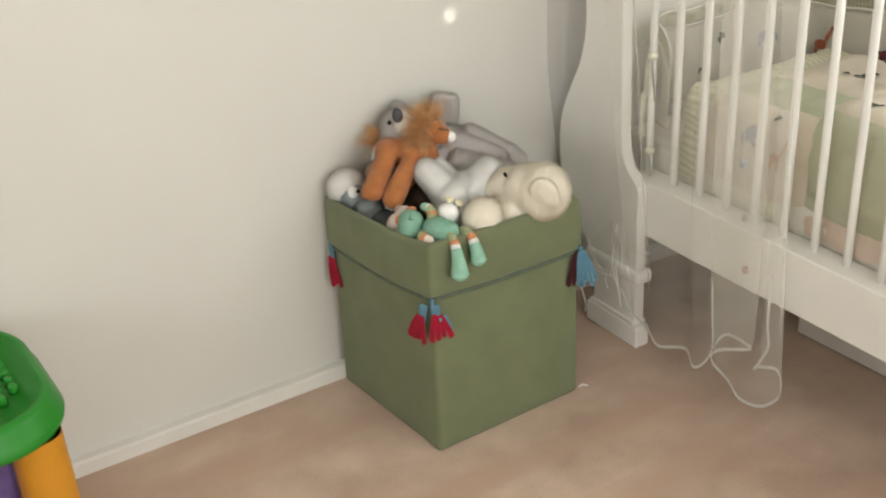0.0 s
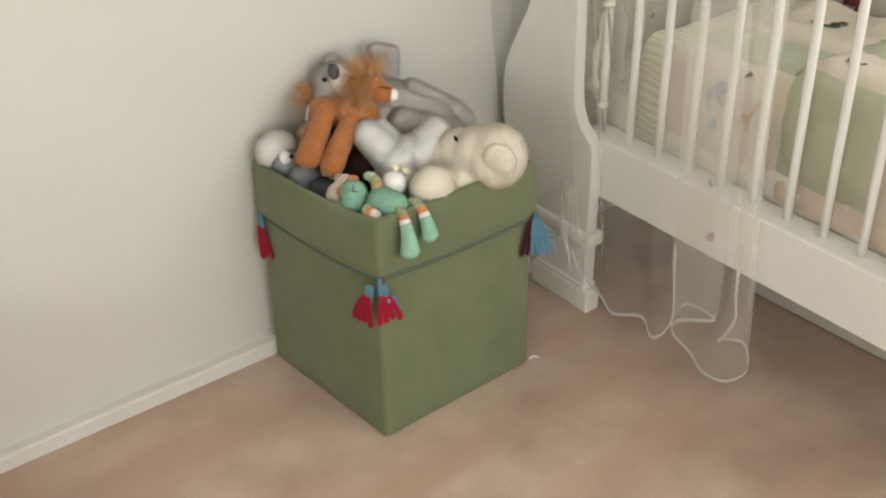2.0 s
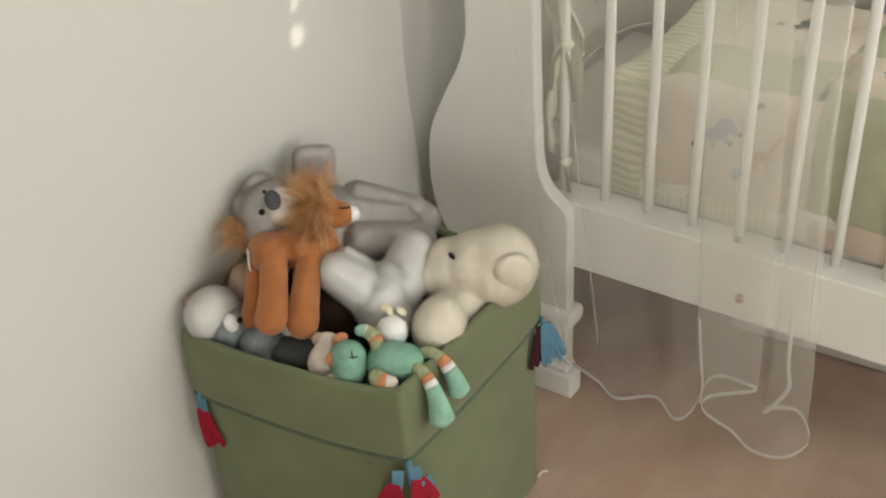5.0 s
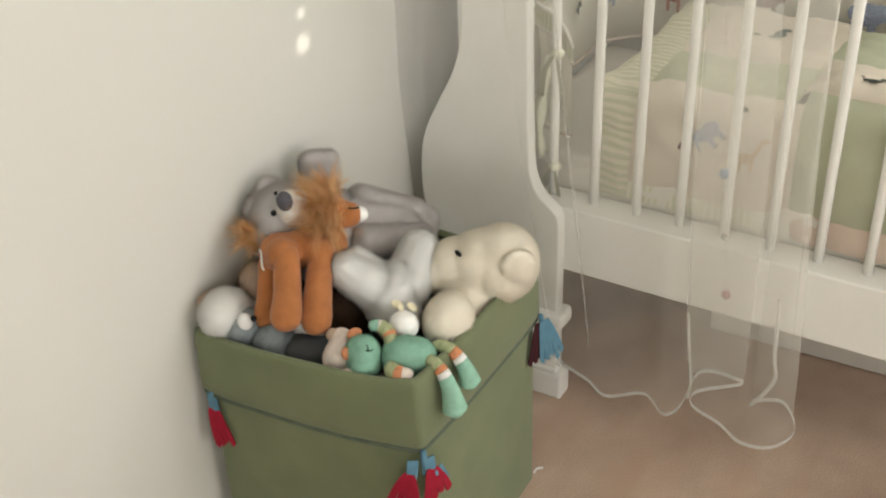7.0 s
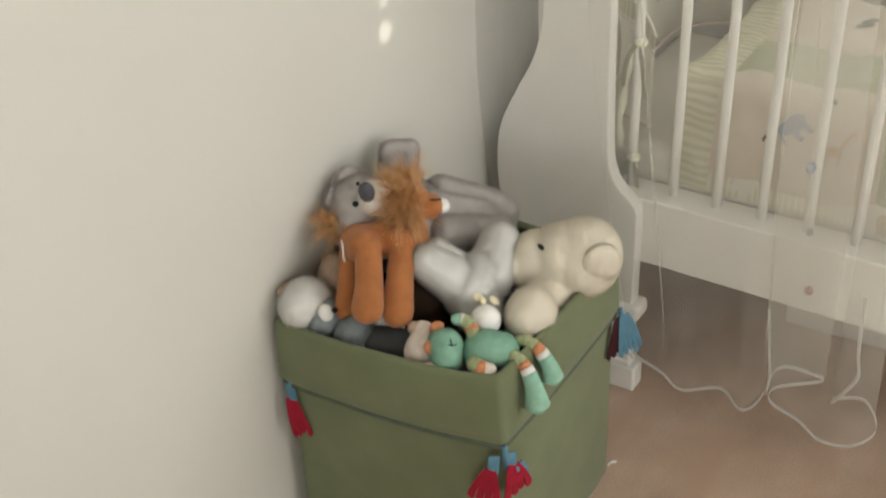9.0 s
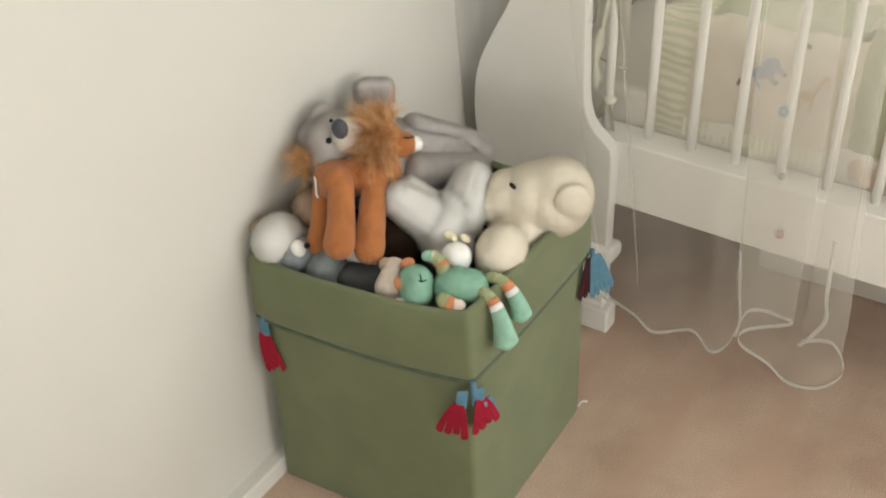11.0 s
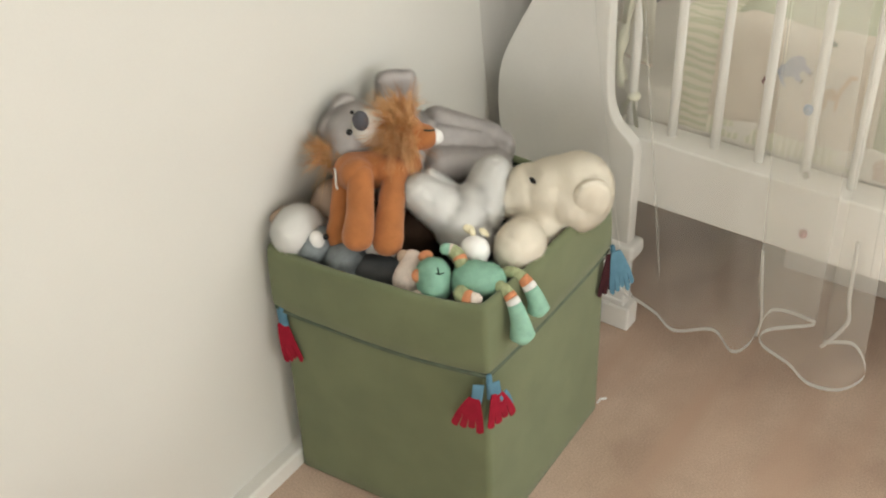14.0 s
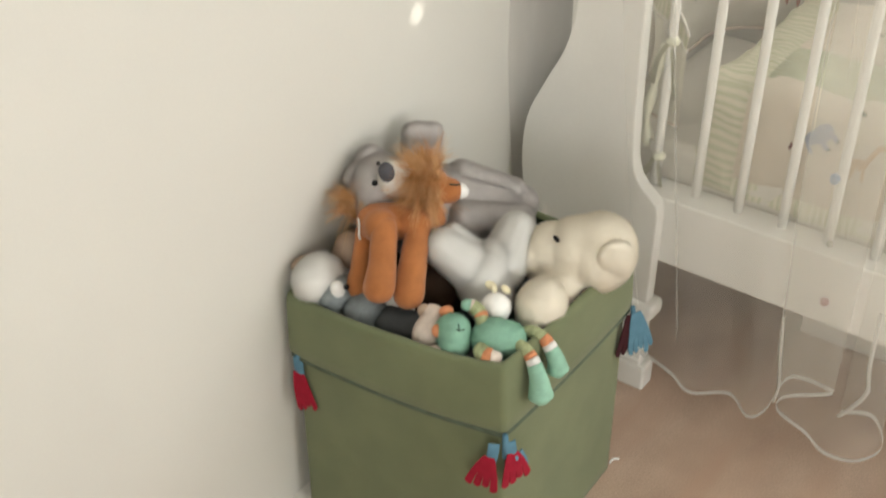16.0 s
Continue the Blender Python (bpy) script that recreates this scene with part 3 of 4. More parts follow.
tassel((-hw + 0.001, -hd + 0.003, 0.355), -45, [
    (M_BLUE, "blue felt backing", (-0.016, -0.001, 0.0), 6, 0, 9, 0.045, 2, -10), (M_BLUE, "blue felt backing", (0.006, -0.001, 0.0), -6, 0, 9, 0.045, 2, 10),
    (M_RED, "red felt hand", (-0.022, -0.004, -0.022), 10, -3, 23, 0.062, 4, -32), (M_RED, "red felt hand", (0.008, -0.004, -0.018), -8, -3, 24, 0.060, 4, 22),
    (M_BLUE, "blue felt hand behind", (0.018, -0.001, -0.024), -16, -2, 14, 0.046, 3, 36)])
tassel((-hw - 0.014, hd - 0.004, 0.350), -80, [
    (M_BLUE, "blue felt backing", (0.0, -0.001, 0.0), -6, 0, 10, 0.045, 2, 0),
    (M_RED, "red felt hand", (0.000, -0.004, -0.025), -12, -4, 13, 0.075, 4, 8)])
tassel((hw - 0.004, -hd - 0.010, 0.356), -24, [
    (M_BLUE, "blue felt hand", (0.002, -0.005, 0.004), -10, -5, 16, 0.082, 5, -12), (M_DARKRED, "maroon felt hand behind", (-0.006, -0.001, 0.0), 4, -2, 15, 0.08, 4, 0)])

# ---- plush toys ----
# grey bear on its back along the wall
grey = thing("plush_bear", "grey plush bear with pale muzzle lying on its back", "plush toy", (1.45, 2.12, 0.40))


def local(me, at):
    me.transform(Matrix.Translation([-c for c in at]))
    return me


def plush_part(name, bm, mat, parent, fur=None, voxel=0.0045, lumps=0.001, label="", smooth=5, comb=(0, 0, -0.3), seed=1, stray=0.32):
    me = merged(bm, voxel, smooth, lumps)
    if fur:
        me = furred(me, fur[0], fur[1], fur[2], comb, stray, seed, mat)
    local(me, parent.location)
    return part(name, me, mat, parent, label)


def small(name, bm, mat, parent, label=""):
    return part(name, local(mesh_of(bm), parent.location), mat, parent, label)


FUR = (1500000, 0.0062, 0.00045)
bm = bmesh.new()
ball(bm, (1.338, 2.190, 0.585), (0.046, 0.042, 0.046), 3)
ball(bm, (1.318, 2.190, 0.560), (0.036, 0.040, 0.036), 3)
ball(bm, (1.385, 2.165, 0.565), 0.050, 3)
plush_part("head", bm, M_GREY, grey, FUR, seed=2)
bm = bmesh.new()
limb(bm, (1.435, 2.158, 0.512), (1.508, 2.098, 0.487), 0.066, 0.056)
ball(bm, (1.40, 2.15, 0.50), 0.06, 3)
ball(bm, (1.46, 2.12, 0.46), 0.07, 3)
plush_part("body", bm, M_GREY, grey, FUR, seed=3)
bm = bmesh.new()
limb(bm, (1.480, 2.135, 0.548), (1.536, 2.078, 0.506), 0.027, 0.030)
ball(bm, (1.545, 2.064, 0.492), 0.029, 3)
plush_part("arm", bm, M_GREY, grey, FUR, seed=4)
bm = bmesh.new()
limb(bm, (1.420, 2.090, 0.512), (1.505, 2.045, 0.486), 0.034, 0.030)
plush_part("leg", bm, M_GREY, grey, FUR, seed=5)
for c, r, rot, s in (((1.352, 2.214, 0.612), (0.026, 0.015, 0.022), (0, 40, -25), 6), ((1.452, 2.196, 0.610), (0.030, 0.016, 0.038), (0, 10, -40), 7)):
    bm = bmesh.new()
    if s == 7:
        bm = box_bm((-0.036, -0.014, -0.050), (0.031, 0.014, 0.034), 0.013, 3)
        bm.transform(Matrix.Translation((1.455, 2.192, 0.605)) @ Matrix.Rotation(radians(-42), 4, "Z") @ Matrix.Rotation(radians(4), 4, "Y"))
    else:
        ball(bm, c, r, 3, rot)
        ball(bm, (1.330, 2.214, 0.590), (0.030, 0.020, 0.030), 3, (0, 30, -25))
    plush_part("ear", bm, M_GREY, grey, FUR, seed=s, smooth=40 if s == 7 else 5)
bm = bmesh.new()
ball(bm, (1.333, 2.160, 0.607), (0.026, 0.026, 0.028), 3)
ball(bm, (1.352, 2.146, 0.600), (0.029, 0.029, 0.030), 3)
plush_part("muzzle", bm, M_MUZZLE, grey, (400000, 0.004, 0.0008), label="pale cream muzzle", seed=8)
small("nose", ball(bmesh.new(), (1.312, 2.153, 0.631), (0.011, 0.013, 0.016), 3), M_NOSE, grey, "slate grey felt nose")
small("eye", ball(bmesh.new(), (1.2975, 2.164, 0.615), 0.0048, 3), M_BLACK, grey, "black bead eye")
small("eye", ball(bmesh.new(), (1.318, 2.173, 0.636), 0.003, 3), M_BLACK, grey, "black bead eye")

# lion
lion = thing("plush_lion", "rust-orange plush lion with shaggy ginger mane, legs dangling", "plush toy", (1.30, 2.12, 0.45))
VEL = (700000, 0.0016, 0.0006)
bm = bmesh.new()
limb(bm, (1.284, 2.152, 0.558), (1.346, 2.104, 0.550), 0.031, 0.030)
ball(bm, (1.272, 2.135, 0.565), 0.026, 3)
ball(bm, (1.312, 2.100, 0.560), 0.026, 3)
plush_part("body", bm, M_LION, lion, VEL, lumps=0.001)
for a, b, c, ra, rb in (((1.268, 2.124, 0.568), (1.226, 2.096, 0.530), (1.204, 2.085, 0.514), 0.020, 0.0250), ((1.308, 2.092, 0.556), (1.258, 2.066, 0.523), (1.234, 2.054, 0.499), 0.020, 0.0245),
                     ((1.278, 2.168, 0.540), (1.245, 2.150, 0.505), (1.222, 2.142, 0.480), 0.017, 0.018), ((1.345, 2.125, 0.53), (1.31, 2.10, 0.49), (1.29, 2.09, 0.47), 0.017, 0.018)):
    bm = bmesh.new()
    limb(bm, a, b, ra, (ra + rb) / 2)
    limb(bm, b, c, (ra + rb) / 2, rb)
    plush_part("leg", bm, M_LION, lion, VEL, lumps=0.001)
bm = bmesh.new()
ball(bm, (1.369, 2.108, 0.592), (0.028, 0.028, 0.028), 3)
ball(bm, (1.379, 2.088, 0.590), (0.021, 0.021, 0.020), 3)
plush_part("head", bm, M_LION, lion, VEL, lumps=0.001)
bm = bmesh.new()
ball(bm, (1.391, 2.076, 0.588), (0.012, 0.013, 0.012), 3)
plush_part("muzzle", bm, M_WHITE, lion, (500000, 0.003, 0.0007), voxel=0.0025, label="white tip of the muzzle")
small("stitched_eye", tube(bmesh.new(), spline([(1.365, 2.077, 0.612), (1.371, 2.071, 0.610), (1.381, 2.069, 0.607)], 8), 0.0014, 6), M_THREAD, lion, "closed eye in dark thread")
hc, face = Vector((1.364, 2.110, 0.600)), Vector((0.60, -0.78, 0.05)).normalized()
skull = ball(bmesh.new(), hc, 0.027, 3)
small("scalp", skull, M_LION, lion)
part("mane", local(locks(hc, 0.025, face, 420, 0.034, 0.0009, 17, 0.40, (-0.18, 0.08, 0.08), 3, 7, 0.30), lion.location), M_MANE, lion, "shaggy ginger mane")
bm = bmesh.new()
limb(bm, (1.298, 2.172, 0.566), (1.296, 2.198, 0.570), 0.009, 0.008, 5)
plush_part("tail", bm, M_LION, lion, VEL, voxel=0.003, lumps=0)
part("tail_tuft", local(locks(Vector((1.294, 2.203, 0.568)), 0.009, None, 80, 0.034, 0.0009, 18, 0.4, (-0.55, 0.3, 0.2), 4), lion.location), M_MANE, lion, "ginger tuft on the tail")
small("label_tape", tube(bmesh.new(), spline([(1.262, 2.168, 0.570), (1.254, 2.160, 0.566), (1.247, 2.155, 0.553), (1.244, 2.150, 0.550)], 10), 0.0018, 6), M_TAG, lion, "thin white sewn-in label")

# white rabbit, legs up
rabbit = thing("plush_rabbit", "white shaggy plush rabbit head down with yellow ribbon", "plush toy", (1.34, 2.0, 0.42))
SHAG = (1500000, 0.0068, 0.00045)
bm = bmesh.new()
ball(bm, (1.348, 1.998, 0.486), (0.046, 0.043, 0.046), 3)
ball(bm, (1.368, 1.996, 0.502), (0.040, 0.036, 0.034), 3)
ball(bm, (1.335, 1.980, 0.466), (0.036, 0.034, 0.038), 3)
plush_part("body", bm, M_WHITE, rabbit, SHAG, seed=12, stray=0.36)
for a, b, ra, rb, s in (((1.340, 2.006, 0.496), (1.317, 2.053, 0.536), 0.037, 0.0285, 13), ((1.372, 1.988, 0.494), (1.430, 1.998, 0.523), 0.038, 0.031, 14), ((1.362, 2.026, 0.512), (1.350, 2.060, 0.540), 0.019, 0.015, 16)):
    bm = bmesh.new()
    limb(bm, a, b, ra, rb)
    plush_part("arm" if s == 16 else "leg", bm, M_WHITE, rabbit, SHAG, seed=s, stray=0.36)
bm = bmesh.new()
ball(bm, (1.293, 1.942, 0.488), (0.024, 0.023, 0.023), 3)
plush_part("head", bm, M_WHITE, rabbit, (400000, 0.003, 0.0009), seed=15)
bm = bmesh.new()
for c, r, rot in (((1.315, 1.966, 0.505), (0.010, 0.008, 0.003), (25, 20, -30)), ((1.322, 1.944, 0.503), (0.009, 0.008, 0.003), (0, 35, -65)), ((1.308, 1.955, 0.508), (0.006, 0.008, 0.003), (10, 40, -50))):
    ball(bm, c, r, 3, rot)
small("ribbon", bm, M_YELLOW, rabbit, "pale yellow satin ribbon bow")

# cream bear
cream = thing("plush_bear", "cream plush bear with small dark eye slumped against the rim", "plush toy", (1.44, 1.91, 0.38))
CRM = (1500000, 0.0048, 0.00045)
bm = bmesh.new()
ball(bm, (1.484, 1.882, 0.504), (0.062, 0.056, 0.062), 3)
ball(bm, (1.466, 1.910, 0.505), (0.054, 0.050, 0.054), 3)
ball(bm, (1.448, 1.945, 0.500), (0.046, 0.044, 0.045), 3)
ball(bm, (1.418, 1.966, 0.496), (0.026, 0.028, 0.028), 3)
ball(bm, (1.478, 1.930, 0.440), (0.055, 0.050, 0.055), 3)
ball(bm, (1.425, 1.915, 0.450), (0.05, 0.045, 0.048), 3)
plush_part("head", bm, M_CREAM, cream, CRM, seed=21, lumps=0.001)
bm = bmesh.new()
ball(bm, (1.347, 1.898, 0.478), (0.044, 0.036, 0.044), 3)
ball(bm, (1.380, 1.915, 0.455), (0.040, 0.034, 0.036), 3)
plush_part("paw", bm, M_CREAM, cream, CRM, seed=22, lumps=0.001)
bm = bmesh.new()
ball(bm, (1.459, 1.842, 0.519), (0.031, 0.014, 0.041), 3, (10, -12, -40))
plush_part("ear", bm, M_CREAM, cream, CRM, seed=23, lumps=0.001, voxel=0.004)
small("eye", ball(bmesh.new(), (1.4225, 1.923, 0.545), (0.0035, 0.0065, 0.0036), 3, (35, 0, 0)), M_BLACK, cream, "black bead eye")
small("nose", ball(bmesh.new(), (1.402, 1.973, 0.497), (0.006, 0.007, 0.006), 3), M_BLACK, cream, "black nose")

# mint knitted creature hanging over the rim
mint = thing("knitted_toy", "mint-green knitted toy with striped limbs draped over the rim", "plush toy", (1.24, 1.92, 0.42))
bm = bmesh.new()
ball(bm, (1.220, 1.965, 0.480), (0.026, 0.026, 0.033), 3, (20, -30, 0))
ball(bm, (1.212, 1.958, 0.468), (0.024, 0.024, 0.022), 3)
plush_part("head", bm, M_MINT, mint, (800000, 0.0036, 0.0006), voxel=0.0035, lumps=0.0008)
bm = bmesh.new()
ball(bm, (1.252, 1.915, 0.470), (0.030, 0.036, 0.031), 3, (0, 0, 25))
ball(bm, (1.262, 1.900, 0.468), (0.028, 0.028, 0.029), 3)
plush_part("body", bm, M_MINT, mint, (800000, 0.0036, 0.0006), voxel=0.0035, lumps=0.0008)


def knit_limb(name, pts, radii, bands):
    """A soft limb in coloured bands: a part in the main colour, each band a piece of it."""
    P = spline(pts, 30)
    R = np.interp(np.linspace(0, len(radii) - 1, 30), range(len(radii)), radii)
    edges = [0] + [int(round(f * 29)) for f, _ in bands]
    first = None
    for (f, mat), a, b in zip(bands, edges, edges[1:]):
        bm = bmesh.new()
        seg = P[a:b + 1]
        r = R[a:b + 1].copy()
        if b == 29:
            extra = P[-1] + (P[-1] - P[-2]) / max(1e-6, np.linalg.norm(P[-1] - P[-2])) * R[-1] * 0.55
            seg, r = np.vstack([seg, extra]), np.append(r, R[-1] * 0.45)
        tube(bm, seg, list(r), 14)
        ob = part(name if first is None else "band", local(mesh_of(bm), mint.location), mat, mint if first is None else first)
        first = first or ob
    return first


knit_limb("leg", [(1.284, 1.896, 0.466), (1.291, 1.878, 0.477), (1.291, 1.855, 0.471), (1.290, 1.837, 0.449), (1.290, 1.831, 0.429)], [0.0085, 0.009, 0.0095, 0.0125, 0.0165], [(0.46, M_LIME), (0.55, M_ORANGE), (0.63, M_TAG), (1.0, M_MINT)])
knit_limb("leg", [(1.257, 1.892, 0.462), (1.256, 1.876, 0.475), (1.250, 1.853, 0.469), (1.247, 1.838, 0.442), (1.245, 1.830, 0.412)], [0.0085, 0.009, 0.0095, 0.013, 0.0185], [(0.44, M_LIME), (0.53, M_ORANGE), (0.60, M_TAG), (1.0, M_MINT)])
knit_limb("arm", [(1.246, 1.932, 0.486), (1.257, 1.944, 0.498), (1.259, 1.958, 0.504), (1.252, 1.969, 0.507)], [0.009, 0.0105, 0.010, 0.008], [(0.25, M_LIME), (0.36, M_ORANGE), (0.7, M_LIME), (0.8, M_IVORY), (1.0, M_MINT)])
knit_limb("arm", [(1.230, 1.920, 0.468), (1.214, 1.912, 0.473), (1.211, 1.897, 0.474), (1.216, 1.885, 0.474)], [0.010, 0.012, 0.012, 0.009], [(0.55, M_LIME), (0.75, M_ORANGE), (1.0, M_IVORY)])
bm = bmesh.new()
ball(bm, (1.217, 2.002, 0.462), (0.030, 0.026, 0.030), 3)
ball(bm, (1.232, 2.010, 0.480), (0.018, 0.018, 0.018), 3)
plush_part("bonnet", bm, M_IVORY, mint, (350000, 0.002, 0.0008), voxel=0.0035, lumps=0.001, label="pinkish ivory knitted bonnet")
for c, r in (((1.234, 1.987, 0.498), (0.012, 0.010, 0.006)), ((1.201, 1.978, 0.487), (0.008, 0.009, 0.011)), ((1.228, 2.022, 0.487), (0.010, 0.010, 0.010))):
    small("patch", ball(bmesh.new(), c, r, 3), M_ORANGE if r[0] != 0.010 else M_TAN, mint, "orange knitted patch")
small("bonnet_ear", ball(bmesh.new(), (1.193, 1.968, 0.462), (0.010, 0.016, 0.008), 3, (0, 20, 30)), M_IVORY, mint, "small ivory ear")
for p in ([(1.2035, 1.952, 0.5025), (1.2055, 1.944, 0.5005), (1.212, 1.940, 0.501)], [(1.2055, 1.944, 0.5005), (1.211, 1.950, 0.507)]):
    small("stitched_eye", tube(bmesh.new(), p, 0.0009, 6), M_THREAD, mint)

# slate penguin
penguin = thing("plush_penguin", "slate-grey plush penguin with white eye patch", "plush toy", (1.22, 2.12, 0.38))
SIT = Vector((0.008, 0.010, 0.002))
bm = bmesh.new()
ball(bm, SIT + Vector((1.196, 2.160, 0.462)), (0.032, 0.030, 0.034), 3)
plush_part("head", bm, M_PENG, penguin, (800000, 0.0050, 0.0006), seed=31)
bm = bmesh.new()
ball(bm, SIT + Vector((1.205, 2.112, 0.448)), (0.032, 0.032, 0.028), 3)
ball(bm, SIT + Vector((1.225, 2.100, 0.425)), (0.045, 0.05, 0.03), 3)
plush_part("body", bm, M_PENG, penguin, (800000, 0.0050, 0.0006), seed=32)
bm = bmesh.new()
ball(bm, SIT + Vector((1.220, 2.060, 0.441)), (0.030, 0.052, 0.020), 3, (0, 0, 12))
plush_part("wing", bm, M_CHAR, penguin, (500000, 0.003, 0.0008), seed=33, label="charcoal wing")
bm = bmesh.new()
ball(bm, SIT + Vector((1.248, 2.085, 0.448)), (0.022, 0.035, 0.018), 3)
plush_part("belly", bm, M_MUZZLE, penguin, (500000, 0.003, 0.0008), seed=34, label="pale grey belly")
bm = bmesh.new()
ball(bm, SIT + Vector((1.186, 2.146, 0.483)), (0.012, 0.012, 0.016), 3)
plush_part("eye_patch", bm, M_WHITE, penguin, (500000, 0.002, 0.0007), voxel=0.003, label="white eye patch")
small("eye", ball(bmesh.new(), SIT + Vector((1.1925, 2.1335, 0.490)), 0.0046, 3), M_BLACK, penguin)

# white round plush in the corner, tan and brown ones behind
dog = thing("plush_dog", "white round plush dog with tan ear in the box corner", "plush toy", (1.20, 2.20, 0.40))
bm = bmesh.new()
ball(bm, (1.202, 2.199, 0.482), (0.043, 0.038, 0.038), 3)
ball(bm, (1.225, 2.185, 0.445), (0.042, 0.037, 0.042), 3)
plush_part("head", bm, M_WHITE, dog, (1500000, 0.0055, 0.00045), seed=41)
bm = bmesh.new()
ball(bm, (1.212, 2.229, 0.494), (0.032, 0.012, 0.014), 3, (0, 10, -10))
plush_part("ear", bm, M_TAN, dog, (480000, 0.003, 0.0009), seed=42, voxel=0.003, label="tan ear")
tan = thing("plush_puppy", "tan plush puppy half buried behind the lion", "plush toy", (1.27, 2.19, 0.40))
bm = bmesh.new()
ball(bm, (1.285, 2.200, 0.482), (0.038, 0.030, 0.040), 3)
ball(bm, (1.29, 2.19, 0.43), (0.04, 0.035, 0.04), 3)
tan_body = plush_part("body", bm, M_TAN, tan, (480000, 0.004, 0.0009), seed=43)
brown = thing("plush_monkey", "dark brown plush monkey buried among the other toys", "plush toy", (1.33, 2.08, 0.36))
bm = bmesh.new()
ball(bm, (1.325, 2.070, 0.455), (0.055, 0.05, 0.05), 3)
ball(bm, (1.28, 2.10, 0.42), (0.06, 0.06, 0.045), 3)
plush_part("body", bm, M_BROWN, brown, (400000, 0.005, 0.0009), seed=44)
# charcoal filler added for the unseen toys below, that carry those on top
stuffing = thing("toy_filler", "charcoal filler added in place of the unseen toys at the bottom of the toy box", "blanket", box_mid)
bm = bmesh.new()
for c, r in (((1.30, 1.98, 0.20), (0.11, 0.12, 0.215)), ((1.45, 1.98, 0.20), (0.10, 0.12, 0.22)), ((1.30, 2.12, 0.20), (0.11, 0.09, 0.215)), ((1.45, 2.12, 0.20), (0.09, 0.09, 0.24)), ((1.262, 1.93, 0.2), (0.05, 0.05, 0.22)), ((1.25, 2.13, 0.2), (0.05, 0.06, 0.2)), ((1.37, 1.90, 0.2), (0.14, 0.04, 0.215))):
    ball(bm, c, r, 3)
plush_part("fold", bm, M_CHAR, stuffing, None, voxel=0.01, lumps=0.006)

# ---- crib ----
crib = thing("crib", "white lacquered wooden crib with turned bars and curved end boards", "crib", (0, 0, 0))
CRIB_X0, CRIB_X1 = 1.787, 2.470  # front and back faces of the end boards
S_BACK = [(2.075, 0.0), (2.080, 0.14), (2.100, 0.20), (2.150, 0.26), (2.190, 0.31), (2.209, 0.37), (2.214, 0.44), (2.205, 0.51), (2.172, 0.585), (2.140, 0.65), (2.123, 0.72), (2.121, 0.79), (2.130, 0.86), (2.155, 0.93), (2.185, 1.00), (2.20, 1.06)]
S_FRONT = [(1.996, 1.06), (1.996, 0.80), (1.993, 0.60), (1.989, 0.50), (1.982, 0.465), (1.968, 0.440), (1.949, 0.424), (1.934, 0.410), (1.929, 0.39), (1.929, 0.0)]
mid_y = 1.45


def end_outline(mirror=False):
    pts = [tuple(p) for p in spline(S_BACK, 60)] + [tuple(p) for p in spline(S_FRONT[:8], 40)] + [tuple(p) for p in S_FRONT[8:]]
    return [(2 * mid_y - y, z) for y, z in pts] if mirror else pts


for x0, x1 in ((CRIB_X0, CRIB_X0 + 0.029), (CRIB_X1 - 0.029, CRIB_X1)):
    for mirror in (False, True):
        bm = plate(bmesh.new(), end_outline(mirror), x0, x1)
        sharp = [e for e in bm.edges if len(e.link_faces) == 2 and e.calc_face_angle() > 0.9]
        bmesh.ops.bevel(bm, geom=sharp, offset=0.003, segments=2, affect="EDGES", profile=0.5)
        board = part("end_board", bm, M_CRIB, crib, "S-curved white end board", smooth=False)
        f = (lambda y: 2 * mid_y - y) if mirror else (lambda y: y)
        ys = sorted((f(1.914), f(2.098)))
        part("plinth", box_bm((x0 - 0.006, ys[0], 0.0), (x1 + 0.006, ys[1], 0.055), 0.005), M_CRIB, board, smooth=False)
        part("plinth", box_bm((x0 - 0.005, ys[0] + 0.012, 0.0552), (x1 + 0.005, ys[1] - 0.012, 0.068), 0.004), M_CRIB, board, smooth=False)
        part("moulding", box_bm((x0 - 0.011, ys[0] - 0.002, 0.168), (x1 + 0.011, ys[1] + 0.004, 0.202), 0.011, 4), M_CRIB, board)
BAR_STEP, BAR_1 = 0.0808, 1.9735
for x, front in ((1.856, True), (2.43, False)):
    rx0, rx1 = (1.8165, 1.884) if front else (2.40, 2.4405)
    part("bottom_rail", box_bm((rx0, 2 * mid_y - 2.0, 0.280), (rx1, 2.0, 0.413), 0.004), M_CRIB, crib, smooth=False)
    part("top_rail", box_bm((rx0, 2 * mid_y - 2.0, 1.06), (rx1, 2.0, 1.11), 0.012, 3), M_CRIB, crib)
    for i in range(13):
        y = BAR_1 - BAR_STEP * i
        bm = tube(bmesh.new(), [(x, y, 0.400), (x, y, 0.55), (x, y, 0.8), (x, y, 1.07)], 0.0083, 14)
        part("bar", bm, M_CRIB, crib)
for y0, y1 in ((2.150, 2.185), (2 * mid_y - 2.185, 2 * mid_y - 2.150)):
    part("end_panel", box_bm((1.83, y0 - 0.03, 0.29), (2.428, y1 - 0.03, 1.0 if y0 > mid_y else 0.44), 0.004), M_CRIB, crib, "solid white end panel", smooth=False)
for i in range(7):
    x = 1.90 + 0.077 * i
    part("bar", tube(bmesh.new(), [(x, 0.703, 0.43), (x, 0.703, 0.7), (x, 0.703, 1.03)], 0.0092, 12), M_CRIB, crib)
part("top_rail", box_bm((1.83, 0.685, 1.02), (2.428, 0.721, 1.06), 0.01, 3), M_CRIB, crib)
